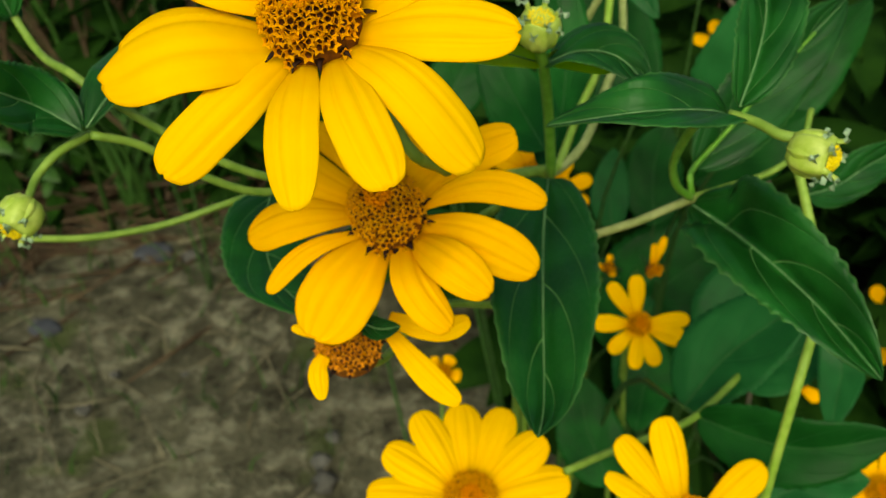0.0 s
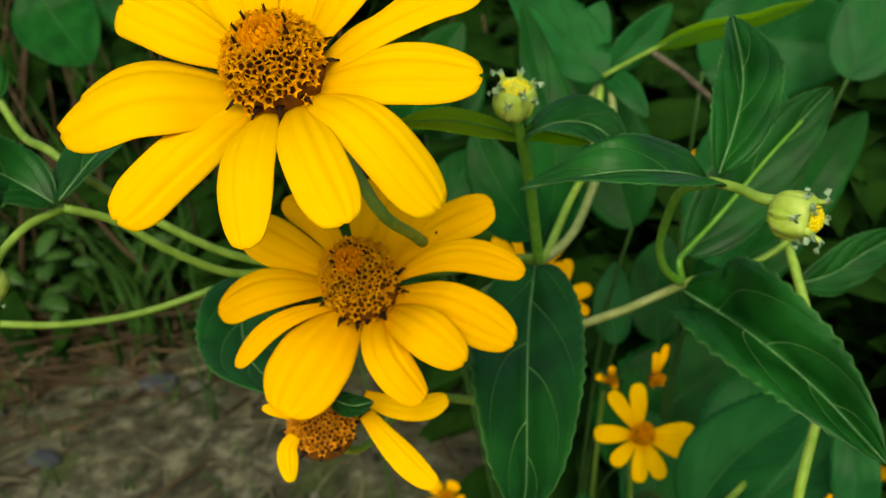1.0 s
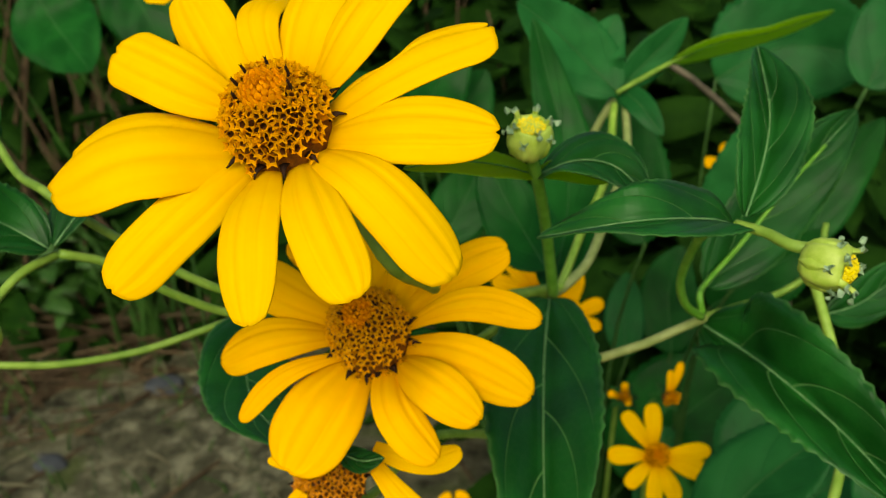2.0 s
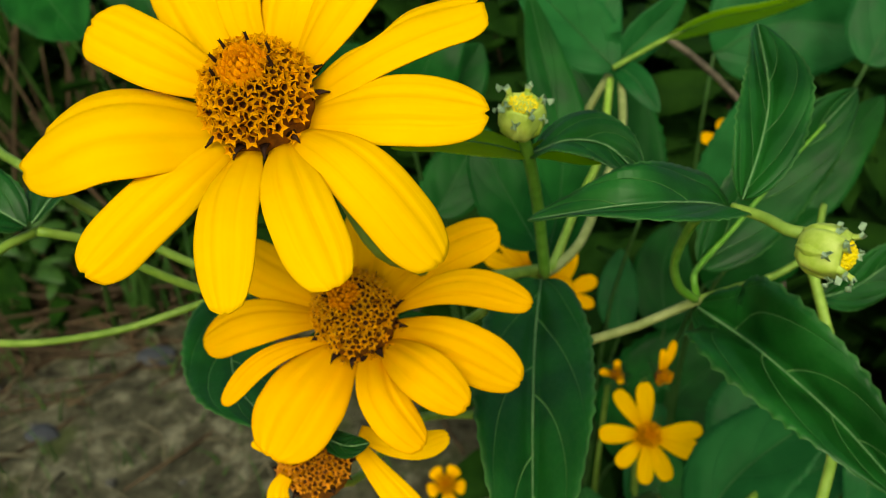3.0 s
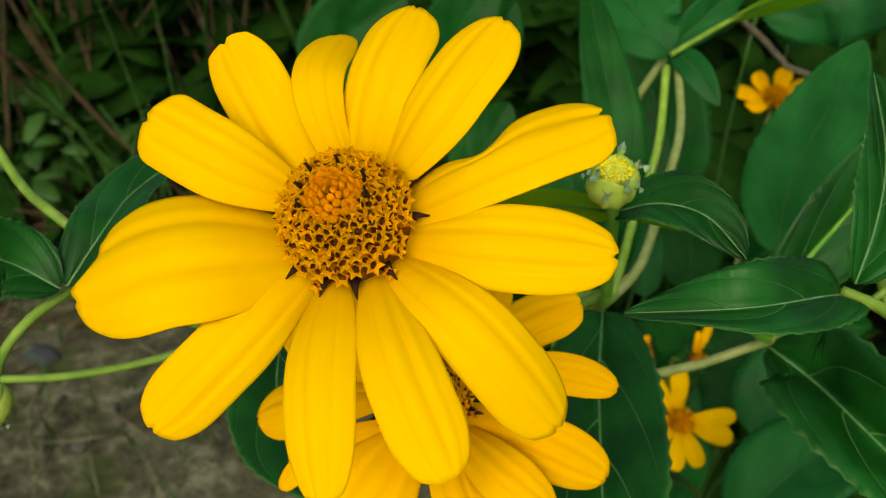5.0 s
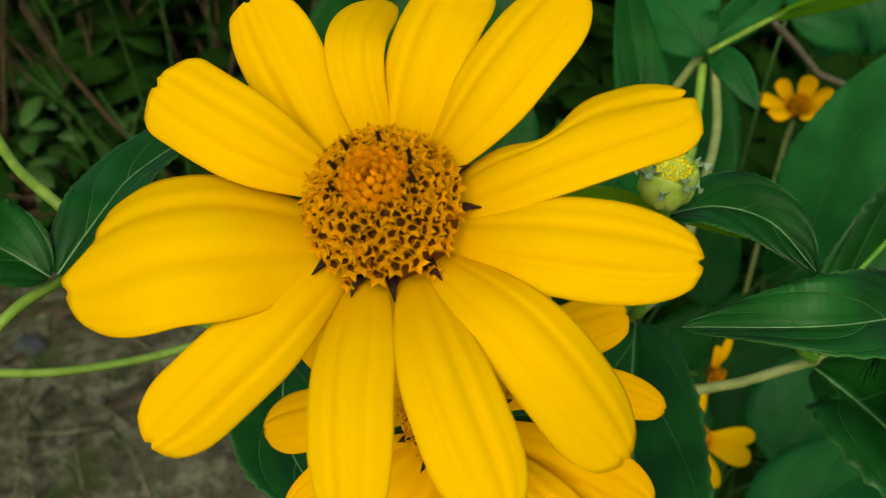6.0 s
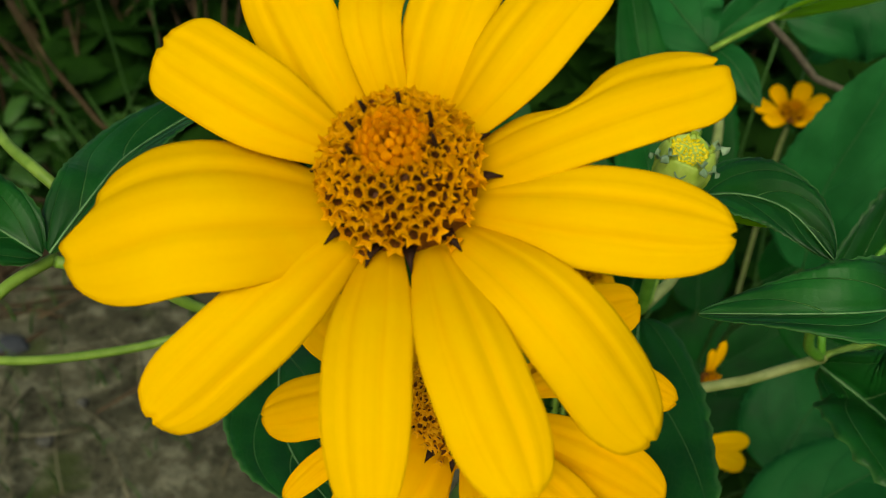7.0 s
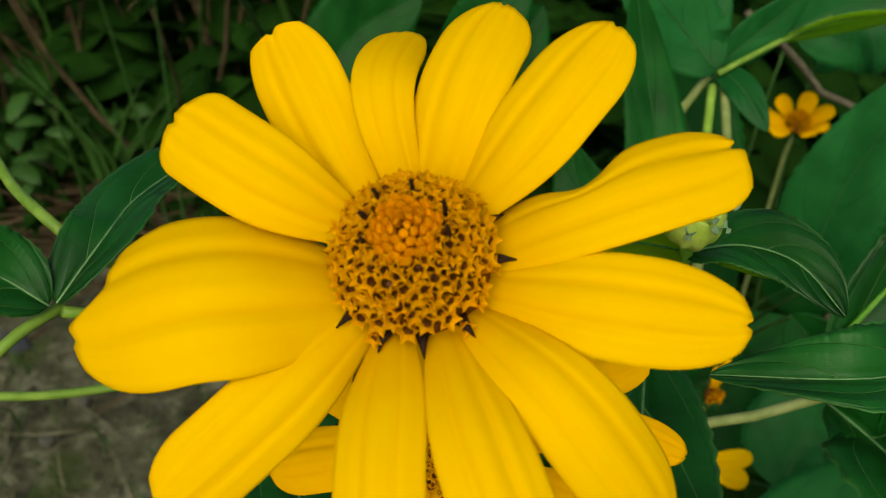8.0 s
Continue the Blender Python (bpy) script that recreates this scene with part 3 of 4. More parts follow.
def small_tuft(rng):
    return grass_blade(rng, rng.choice((-0.32, -0.45, -0.12, -0.25)) + rng.gauss(0, 0.07), rng.choice((0.6, 0.8, 0.95)) + rng.gauss(0, 0.06), rng.uniform(0.015, 0.05), 0.0014)


def back_grass(rng):
    return grass_blade(rng, rng.gauss(-0.6, 0.55), rng.uniform(1.0, 1.5) + abs(rng.gauss(0, 0.5)), rng.uniform(0.12, 0.4), rng.uniform(0.003, 0.008))


def back_dry(rng):
    x, y = rng.gauss(-0.42, 0.38), 0.77 + abs(rng.gauss(0, 0.26))
    # dense low stalks also darken the far soil, in place of plant shade
    low = rng.random() < 0.84 or y < 0.92
    tall = rng.uniform(0.01, 0.10) * min(1.0, 5 * (y - 0.76)) if low else rng.uniform(0.2, 0.5)
    p, e = Vector((x, y, -0.01)), Vector((rng.gauss(0, 0.12), rng.gauss(0, 0.08), tall))
    return tube([p, p + e * 0.5 + Vector((rng.gauss(0, 0.02), 0, 0)), p + e], rng.uniform(0.0015, 0.004), 0.0012, 5, 5)


scatter("straw_litter", "dry grey straw and twigs lying on the soil", "litter", straw_piece, 1100, [STRAW], 3)
scatter("gravel", "small grey pebbles in the soil", "gravel", pebble_piece, 220, [PEBBLE], 4)
scatter("grass_tufts", "short green grass sprouting from the soil", "grass", small_tuft, 260, [GRASS], 5)
scatter("tall_grass", "tall dark green grass behind the bare soil", "grass", back_grass, 1200, [GRASS], 6)
scatter("dry_stalks", "brown dry stalks in the grass, low ones darkening the soil as shade", "dry grass", back_dry, 1500, [DRY_GRASS], 7)


def far_leaf(rng):
    while True:
        x, y = rng.uniform(-2.8, 2.8), rng.uniform(-1.0, 3.0)
        line = 0.93 + 0.12 * noise.noise(Vector((x * 3, 7, 0))) if x < 0.0 else 1.0 - 12.0 * x
        if x > 0.0 and y < 0.46 and x < 0.32 + 0.1 * noise.noise(Vector((y * 9, 3, 0))):
            continue
        far = math.hypot(x / 1.9, (y - 0.9) / 1.5) + 0.8 * noise.noise(Vector((x * 1.4, y * 1.4, 4))) + 0.3 * noise.noise(Vector((x * 4, y * 4, 9)))
        if y > line and rng.random() < 1.25 - 1.15 * max(far, 0.0) ** 1.6:
            break
    top = 0.20 + 0.22 * min(1.0, (y - 0.4) / 0.8) if x > 0.0 else 0.10 + 0.40 * min(1.0, (y - 0.9) / 0.6)
    z = rng.uniform(0.02, top)
    a, l = rng.uniform(0, 6.28), rng.uniform(0.06, 0.15)
    d = Vector((math.cos(a), math.sin(a), rng.uniform(-0.9, 0.2))).normalized() * l
    p = Vector((x, y, z))
    nrm = Vector((rng.gauss(0, 0.5), rng.gauss(-0.5, 0.4), 1))
    w = l * rng.uniform(0.28, 0.44) / 2
    v, f, _ = blade([p, p + d * 0.5 + Vector((0, 0, 0.006)), p + d], nrm, 6, 2, lambda t: w * (t ** 0.6) * ((1 - t) ** 0.8) * 2 + 0.0006, lambda u, t: (0, w * 0.3 * abs(u)), None, 0.0004)
    return v, f


scatter("undergrowth", "dense leafy undergrowth behind the flowers, its green darkened for shade", "foliage", far_leaf, 13000, [FAR_LEAF], 8)


def stone(at, r, seed):
    """A rounded field stone, half sunk in the soil."""
    rng = random.Random(seed)
    bm = bmesh.new()
    bmesh.ops.create_icosphere(bm, subdivisions=3, radius=1.0)
    off = Vector((rng.uniform(0, 9), rng.uniform(0, 9), 0))
    for v in bm.verts:
        v.co *= 1 + 0.22 * noise.noise(v.co * 1.3 + off) + 0.05 * noise.noise(v.co * 4 + off)
        v.co = Vector((v.co.x * r * 1.2, v.co.y * r, v.co.z * r * 0.7))
    me = bpy.data.meshes.new("stone")
    bm.to_mesh(me)
    bm.free()
    me.polygons.foreach_set("use_smooth", [True] * len(me.polygons))
    me.materials.append(STONE)
    ob = new("stone", me)
    ob.matrix_basis = Matrix.Translation(at)
    return tagged(ob, "rounded blue-grey stone lying on the soil", "stone", "stones on the soil")


STONE = plain("stone_blue_grey", (0.03, 0.034, 0.042), (0.055, 0.06, 0.07), 60, 0.8, 0.2, 0.002)
stone((-0.293, 0.815, 0.004), 0.016, 1)
stone((-0.37, 0.70, 0.002), 0.013, 2)


def herb_leaf(rng):
    """Small fresh leaves of a weed at the soil's edge."""
    x, y, z = rng.gauss(-0.44, 0.055), rng.gauss(0.98, 0.05), rng.uniform(0.02, 0.12)
    a, l = rng.uniform(0, 6.28), rng.uniform(0.02, 0.045)
    d = Vector((math.cos(a), math.sin(a), rng.uniform(-0.4, 0.5))).normalized() * l
    p, w = Vector((x, y, z)), l * 0.22
    v, f, _ = blade([p, p + d * 0.5 + Vector((0, 0, 0.004)), p + d], (0, -0.5, 1), 5, 2, lambda t: w * math.sin(math.pi * (0.1 + 0.88 * t)), lambda u, t: (0, w * 0.3 * abs(u)), None, 0.0003)
    return v, f


def tall_blade(rng):
    return grass_blade(rng, rng.gauss(-0.318, 0.012), rng.gauss(0.87, 0.012), rng.uniform(0.08, 0.22), rng.uniform(0.003, 0.006))


scatter("weed", "low fresh green weed at the edge of the soil", "weed", herb_leaf, 240, [GRASS], 21)
scatter("grass_clump", "upright green grass blades in the soil", "grass", tall_blade, 16, [GRASS], 22)

# ---- plants ----
PLANTS = "flowering plants in the bed"
near_plant = thing("oxeye_plant", (0.0232, 0.256, 0.0), "oxeye plant with open yellow daisies, buds and dark green leaves", "plant", PLANTS)
branch_plant = thing("oxeye_plant", (0.045, 0.235, 0.0), "oxeye branch with a half-open yellow bud and serrated leaves", "plant", PLANTS)
far_plant = thing("oxeye_plant", (0.095, 0.2, 0.0), "upright bright green stem with one leaf", "plant", PLANTS)
back_plants = [thing("oxeye_plant", (x, y, 0.0), "oxeye plant with broad dark leaves further back in the bed", "plant", PLANTS)
               for x, y in ((-0.22, 0.75), (-0.02, 0.52), (0.07, 0.42), (0.13, 0.42), (0.19, 0.46))]


def back_leaf(pts, width, normal, fold, mat=None):
    p = Vector(pts[0])
    own = min(back_plants, key=lambda b: (b.location.xy - p.xy).length)
    b = own.location
    stem(own, [tuple(p), (p.x * 0.8 + b.x * 0.2, p.y * 0.6 + b.y * 0.4 + 0.02, p.z * 0.75), (b.x, b.y, -0.01)], 0.0007, 0.0014, STEM_DARK)
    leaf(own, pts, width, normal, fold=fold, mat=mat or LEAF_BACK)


# the near plant
stem(near_plant, [(0.0332, 0.2260, 0.4650), (0.0292, 0.2460, 0.3650), (0.0332, 0.2560, 0.2150), (0.0232, 0.2560, -0.0100)], 1.9e-3, 2.6e-3, STEM)
stem(near_plant, [(-0.0300, 0.2000, 0.4780), (0.0016, 0.2190, 0.4655), (0.0332, 0.2260, 0.4650)], 1.3e-3, 1.6e-3, STEM)
stem(near_plant, [(-0.0185, 0.1406, 0.5461), (-0.0141, 0.1499, 0.5377), (-0.0046, 0.1458, 0.5204), (0.0011, 0.1593, 0.5078), (0.0110, 0.1923, 0.4831), (0.0332, 0.2260, 0.4650)], 1.1e-3, 1.5e-3, STEM)
stem(near_plant, [(-0.0092, 0.1602, 0.4942), (-0.0072, 0.1724, 0.4811), (0.0056, 0.1979, 0.4633), (0.0332, 0.2260, 0.4650)], 1.1e-3, 1.4e-3, STEM)
stem(near_plant, [(-0.0191, 0.1533, 0.4610), (-0.0135, 0.1681, 0.4458), (0.0005, 0.2021, 0.4348), (0.0312, 0.2360, 0.4050)], 1.0e-3, 1.4e-3, STEM)
stem(near_plant, [(0.0232, 0.1811, 0.5247), (0.0255, 0.1881, 0.5150), (0.0290, 0.2035, 0.4960), (0.0329, 0.2195, 0.4683), (0.0332, 0.2260, 0.4650)], 1.3e-3, 1.5e-3, STEM_FRESH)
stem(near_plant, [(0.0620, 0.3105, 0.4858), (0.0565, 0.2849, 0.4722), (0.0450, 0.2535, 0.4686), (0.0359, 0.2258, 0.4671), (0.0327, 0.2204, 0.4678)], 1.3e-3, 1.3e-3, STEM_BRIGHT)
stem(near_plant, [(0.0663, 0.3134, 0.4847), (0.0630, 0.2876, 0.4767), (0.0540, 0.2614, 0.4720), (0.0446, 0.2359, 0.4683), (0.0363, 0.2251, 0.4660), (0.0324, 0.2201, 0.4673)], 1.3e-3, 1.4e-3, STEM_PALE)
stem(near_plant, [(0.0635, 0.3210, 0.4839), (0.0562, 0.3189, 0.4706), (0.0509, 0.3206, 0.4540), (0.0442, 0.3203, 0.4340)], 1.3e-3, 1.4e-3, STEM_PALE)
stem(near_plant, [(-0.1199, 0.2236, 0.5784), (-0.0999, 0.2116, 0.5184), (-0.0810, 0.1898, 0.5147), (-0.0679, 0.1915, 0.5019), (-0.0560, 0.1927, 0.4922), (-0.0441, 0.1951, 0.4844), (-0.0300, 0.2000, 0.4780)], 1.0e-3, 1.1e-3, STEM)
stem(near_plant, [(-0.0744, 0.1742, 0.5082), (-0.0663, 0.1800, 0.5021), (-0.0560, 0.1851, 0.4911), (-0.0438, 0.1911, 0.4817), (-0.0300, 0.2000, 0.4780)], 1.0e-3, 1.1e-3, STEM)
stem(near_plant, [(-0.0839, 0.1567, 0.5034), (-0.0839, 0.1643, 0.5044), (-0.0803, 0.1698, 0.5068), (-0.0757, 0.1775, 0.5066)], 0.9e-3, 1.0e-3, STEM)
stem(near_plant, [(-0.1064, 0.1952, 0.4660), (-0.0926, 0.2001, 0.4624), (-0.0745, 0.2067, 0.4614), (-0.0561, 0.2115, 0.4652), (-0.0466, 0.2059, 0.4714), (-0.0300, 0.2000, 0.4780)], 0.95e-3, 1.0e-3, STEM)
leaf(near_plant, [(0.0316, 0.2151, 0.4686), (0.0286, 0.1959, 0.4648), (0.0259, 0.1685, 0.4627), (0.0237, 0.1409, 0.4570), (0.0211, 0.1284, 0.4595)], 0.0339, (0.0018, -0.0597, 0.9982), fold=39, mat=LEAF)
leaf(near_plant, [(-0.0427, 0.2039, 0.4736), (-0.0428, 0.1892, 0.4715), (-0.0386, 0.1724, 0.4697), (-0.0272, 0.1564, 0.4700)], 0.0226, (-0.0756, -0.1879, 0.9793), fold=23, mat=LEAF)
leaf(near_plant, [(0.0256, 0.1870, 0.5171), (0.0326, 0.1829, 0.5219), (0.0397, 0.1767, 0.5233), (0.0454, 0.1688, 0.5199)], 0.0136, (-0.3222, -0.2105, 0.9230), fold=30, mat=LEAF)
leaf(near_plant, [(0.0252, 0.1878, 0.5175), (0.0309, 0.1852, 0.5189), (0.0396, 0.1796, 0.5184)], 0.0046, (-0.4716, -0.7854, 0.4010), fold=10, mat=OLIVE)
leaf(near_plant, [(0.0249, 0.1870, 0.5171), (0.0162, 0.1818, 0.5220), (0.0070, 0.1749, 0.5261), (-0.0019, 0.1670, 0.5284)], 0.0068, (0.5846, -0.3775, 0.7181), fold=15, mat=OLIVE)
leaf(near_plant, [(-0.0763, 0.1738, 0.5096), (-0.0843, 0.1746, 0.5150), (-0.0886, 0.1684, 0.5217), (-0.0941, 0.1609, 0.5300)], 0.0164, (0.7682, -0.5298, 0.3594), fold=29, mat=LEAF)
leaf(near_plant, [(-0.0748, 0.1736, 0.5102), (-0.0694, 0.1847, 0.5158), (-0.0667, 0.1981, 0.5155), (-0.0530, 0.2170, 0.5180)], 0.0158, (-0.1279, -0.1494, 0.9805), fold=32, mat=LEAF)
leaf(near_plant, [(-0.1006, 0.2107, 0.5204), (-0.1025, 0.2098, 0.5325), (-0.1040, 0.2105, 0.5434)], 0.0109, (0.4548, -0.8885, 0.0611), fold=15, mat=LEAF)
leaf(near_plant, [(-0.0999, 0.2140, 0.5182), (-0.1030, 0.2135, 0.5214), (-0.1072, 0.2075, 0.5273)], 0.0068, (0.8115, -0.5106, 0.2841), fold=15, mat=LEAF)
leaf(near_plant, [(-0.0167, 0.1496, 0.4742), (-0.0121, 0.1464, 0.4748), (-0.0076, 0.1451, 0.4765)], 0.0052, (-0.4668, -0.6279, 0.6228), fold=14, mat=LEAF, label='small dark leaf under the flower')
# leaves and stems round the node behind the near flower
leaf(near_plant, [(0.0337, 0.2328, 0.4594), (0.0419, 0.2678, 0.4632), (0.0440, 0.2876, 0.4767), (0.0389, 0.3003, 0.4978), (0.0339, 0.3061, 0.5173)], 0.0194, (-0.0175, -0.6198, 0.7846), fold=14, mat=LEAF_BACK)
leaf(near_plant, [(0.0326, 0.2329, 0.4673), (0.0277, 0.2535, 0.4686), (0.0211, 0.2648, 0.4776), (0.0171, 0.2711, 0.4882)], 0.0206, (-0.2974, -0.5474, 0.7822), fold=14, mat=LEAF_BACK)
leaf(near_plant, [(0.0645, 0.3172, 0.4872), (0.0545, 0.3225, 0.4961), (0.0417, 0.3243, 0.5087), (0.0302, 0.3240, 0.5179)], 0.0240, (0.1477, -0.9182, 0.3676), fold=14, mat=LEAF_BACK_LIT)
leaf(near_plant, [(0.0648, 0.3158, 0.4887), (0.0697, 0.3076, 0.4868), (0.0766, 0.2982, 0.4789)], 0.0091, (-0.3520, -0.6242, 0.6975), fold=14, mat=LEAF_BACK_LIT)
leaf(near_plant, [(0.0633, 0.3196, 0.4873), (0.0592, 0.3235, 0.4977), (0.0648, 0.3312, 0.5105)], 0.0159, (-0.1647, -0.8779, 0.4497), fold=14, mat=LEAF_BACK_LIT)
leaf(near_plant, [(0.0662, 0.3204, 0.4886), (0.0761, 0.3235, 0.4977), (0.0878, 0.3252, 0.5103)], 0.0131, (0.0935, -0.9875, 0.1272), fold=14, mat=LEAF_BACK_LIT)
stem(near_plant, [(0.0628, 0.3106, 0.4898), (0.0738, 0.3173, 0.4931), (0.0863, 0.3251, 0.4964), (0.0992, 0.3327, 0.4992)], 0.9e-3, 0.8e-3, STEM)
leaf(near_plant, [(0.0823, 0.3234, 0.4955), (0.1000, 0.3288, 0.5004), (0.1179, 0.3325, 0.5024), (0.1418, 0.3380, 0.5075)], 0.0134, (0.3029, -0.7439, -0.5957), fold=18, mat=LEAF_LIGHT)
# the branch beside it
stem(branch_plant, [(0.0450, 0.2350, -0.0100), (0.0400, 0.2350, 0.2000), (0.0306, 0.2142, 0.4360), (0.0459, 0.2092, 0.4511), (0.0588, 0.2071, 0.4612), (0.0709, 0.2072, 0.4671)], 2.0e-3, 1.2e-3, STEM_PALE)
stem(branch_plant, [(0.0707, 0.2072, 0.4672), (0.0818, 0.2121, 0.4674), (0.0925, 0.2154, 0.4691), (0.1018, 0.2204, 0.4736), (0.1064, 0.2296, 0.4810)], 1.0e-3, 0.9e-3, STEM)
stem(branch_plant, [(0.0696, 0.2071, 0.4669), (0.0638, 0.2020, 0.4740), (0.0603, 0.1962, 0.4838), (0.0591, 0.1870, 0.4956), (0.0580, 0.1723, 0.5097), (0.0621, 0.1659, 0.5146)], 1.1e-3, 1.0e-3, STEM_FRESH)
stem(branch_plant, [(0.0699, 0.2074, 0.4674), (0.0687, 0.2082, 0.4726), (0.0724, 0.2167, 0.4713), (0.0824, 0.2262, 0.4761), (0.0905, 0.2320, 0.4828), (0.0992, 0.2384, 0.4899), (0.1090, 0.2450, 0.4971)], 0.9e-3, 0.35e-3, STEM_FRESH)
stem(branch_plant, [(0.0621, 0.1661, 0.5151), (0.0668, 0.1616, 0.5153), (0.0700, 0.1559, 0.5156), (0.0755, 0.1534, 0.5159)], 1.0e-3, 1.3e-3, STEM)
leaf(branch_plant, [(0.0700, 0.2065, 0.4650), (0.0773, 0.1975, 0.4636), (0.0814, 0.1824, 0.4664), (0.0910, 0.1641, 0.4637), (0.1000, 0.1441, 0.4587)], 0.0448, (-0.4682, -0.3187, 0.8242), fold=60, mat=LEAF)
leaf(branch_plant, [(0.0623, 0.1661, 0.5141), (0.0554, 0.1586, 0.5200), (0.0400, 0.1506, 0.5243), (0.0226, 0.1562, 0.5185)], 0.0167, (0.2926, -0.2790, 0.9146), fold=37, mat=LEAF)
leaf(branch_plant, [(0.0639, 0.1661, 0.5166), (0.0685, 0.1742, 0.5240), (0.0723, 0.1854, 0.5307), (0.0724, 0.1989, 0.5400)], 0.0225, (0.0622, -0.5790, 0.8129), fold=53, mat=LEAF)
leaf(branch_plant, [(0.0736, 0.2196, 0.4683), (0.0822, 0.2265, 0.4760), (0.0991, 0.2393, 0.4894), (0.1190, 0.2526, 0.5039)], 0.0238, (0.1421, -0.8093, 0.5699), fold=26, mat=LEAF)
# upright stem and leaf behind the yellow bud
stem(far_plant, [(0.1021, 0.2277, 0.4703), (0.1027, 0.2212, 0.4672), (0.1036, 0.2126, 0.4607), (0.1065, 0.2028, 0.4483), (0.1059, 0.1939, 0.4373), (0.1025, 0.1865, 0.4289), (0.0979, 0.1778, 0.4183), (0.0920, 0.1720, 0.2500), (0.0950, 0.2000, -0.0100)], 1.4e-3, 1.6e-3, STEM_BRIGHT)
leaf(far_plant, [(0.1049, 0.2171, 0.4603), (0.1146, 0.2201, 0.4614), (0.1244, 0.2247, 0.4652), (0.1378, 0.2303, 0.4688)], 0.0134, (0.2312, -0.8623, 0.4505), fold=18, mat=LEAF)
# leaves further back
back_leaf([(0.0878, 0.2345, 0.3592), (0.1008, 0.2427, 0.3730), (0.1156, 0.2454, 0.3871), (0.1316, 0.2471, 0.3996)], 0.0345, (-0.5711, -0.3673, 0.7341), 16, LEAF_BACK_LIT)
back_leaf([(0.0931, 0.4105, 0.3123), (0.0920, 0.4200, 0.3281), (0.0943, 0.4324, 0.3488)], 0.0204, (-0.1817, -0.8404, 0.5106), 14, LEAF_BACK_LIT)
back_leaf([(0.1096, 0.3922, 0.2819), (0.1073, 0.3761, 0.2551), (0.0990, 0.3499, 0.2310)], 0.0284, (-0.2082, -0.7309, 0.6499), 14, LEAF_BACK_LIT)
back_leaf([(0.0933, 0.3927, 0.2439), (0.1205, 0.4015, 0.2780), (0.1692, 0.4112, 0.3135)], 0.0666, (-0.3063, -0.7827, 0.5418), 14)
back_leaf([(0.1131, 0.3468, 0.3811), (0.1331, 0.3453, 0.3981), (0.1563, 0.3447, 0.4164)], 0.0307, (-0.2934, -0.9060, 0.3050), 14)
back_leaf([(0.1331, 0.2927, 0.3105), (0.1535, 0.2997, 0.3221), (0.1763, 0.2979, 0.3386)], 0.0295, (-0.4392, -0.4748, 0.7627), 14, LEAF_BACK_LIT)
back_leaf([(0.1126, 0.3173, 0.4096), (0.1137, 0.3224, 0.4375), (0.1214, 0.3257, 0.4625), (0.1286, 0.3283, 0.4863)], 0.0328, (-0.3642, -0.9080, 0.2069), 14, LEAF_BACK_LIT)
back_leaf([(0.1350, 0.4539, 0.4428), (0.1661, 0.4516, 0.4585), (0.2059, 0.4385, 0.4561)], 0.0601, (-0.2550, -0.9200, 0.2976), 14, LEAF_BACK_LIT)
back_leaf([(0.1751, 0.4126, 0.3742), (0.1911, 0.4277, 0.3993), (0.2105, 0.4334, 0.4282)], 0.0267, (-0.1621, -0.8805, 0.4454), 14)
back_leaf([(0.1153, 0.4112, 0.3135), (0.1153, 0.4273, 0.3403), (0.1224, 0.4390, 0.3598)], 0.0312, (-0.2215, -0.8205, 0.5270), 14)
back_leaf([(0.0860, 0.2146, 0.3747), (0.1005, 0.2033, 0.3764), (0.1167, 0.1940, 0.3808), (0.1386, 0.1893, 0.3915)], 0.0264, (-0.4970, -0.7770, 0.3864), 26)
back_leaf([(0.1109, 0.3723, 0.2688), (0.1075, 0.3584, 0.2498), (0.1007, 0.3367, 0.2370)], 0.0310, (-0.1780, -0.6245, 0.7605), 14)
back_leaf([(0.1404, 0.3353, 0.2863), (0.1518, 0.3513, 0.3081), (0.1677, 0.3560, 0.3315)], 0.0518, (-0.3385, -0.7615, 0.5527), 14, LEAF_BACK_LIT)
back_leaf([(0.1605, 0.2867, 0.3554), (0.1624, 0.2746, 0.3389), (0.1535, 0.2529, 0.3262)], 0.0182, (-0.3542, -0.5668, 0.7438), 14, LEAF_BACK_LIT)
back_leaf([(0.0854, 0.3140, 0.2229), (0.0746, 0.3310, 0.2459), (0.0694, 0.3479, 0.2688)], 0.0341, (-0.0899, -0.8156, 0.5715), 14)
back_leaf([(0.1336, 0.2544, 0.2774), (0.1529, 0.2597, 0.2849), (0.1815, 0.2607, 0.2865)], 0.0238, (-0.0740, -0.5916, 0.8028), 14, LEAF_BACK_LIT)
back_leaf([(-0.2472, 0.6059, 0.4600), (-0.2354, 0.5959, 0.4410), (-0.2060, 0.5624, 0.4201)], 0.0528, (0.0016, -0.6741, 0.7386), 14)
back_leaf([(-0.2204, 0.6921, 0.4511), (-0.2051, 0.6790, 0.4262), (-0.1899, 0.6639, 0.3978)], 0.0556, (0.1421, -0.8393, 0.5247), 14)
back_leaf([(-0.0077, 0.3556, 0.4541), (0.0015, 0.3856, 0.4677), (0.0162, 0.3956, 0.4863)], 0.0286, (0.2567, -0.6941, 0.6726), 14)
back_leaf([(0.1346, 0.4033, 0.2616), (0.1524, 0.4155, 0.2818), (0.1784, 0.4134, 0.2979)], 0.0443, (-0.2957, -0.7662, 0.5705), 14)
back_leaf([(0.0845, 0.3497, 0.4105), (0.0741, 0.3740, 0.4428), (0.0538, 0.3958, 0.4712)], 0.0368, (-0.2673, -0.8275, 0.4938), 14)
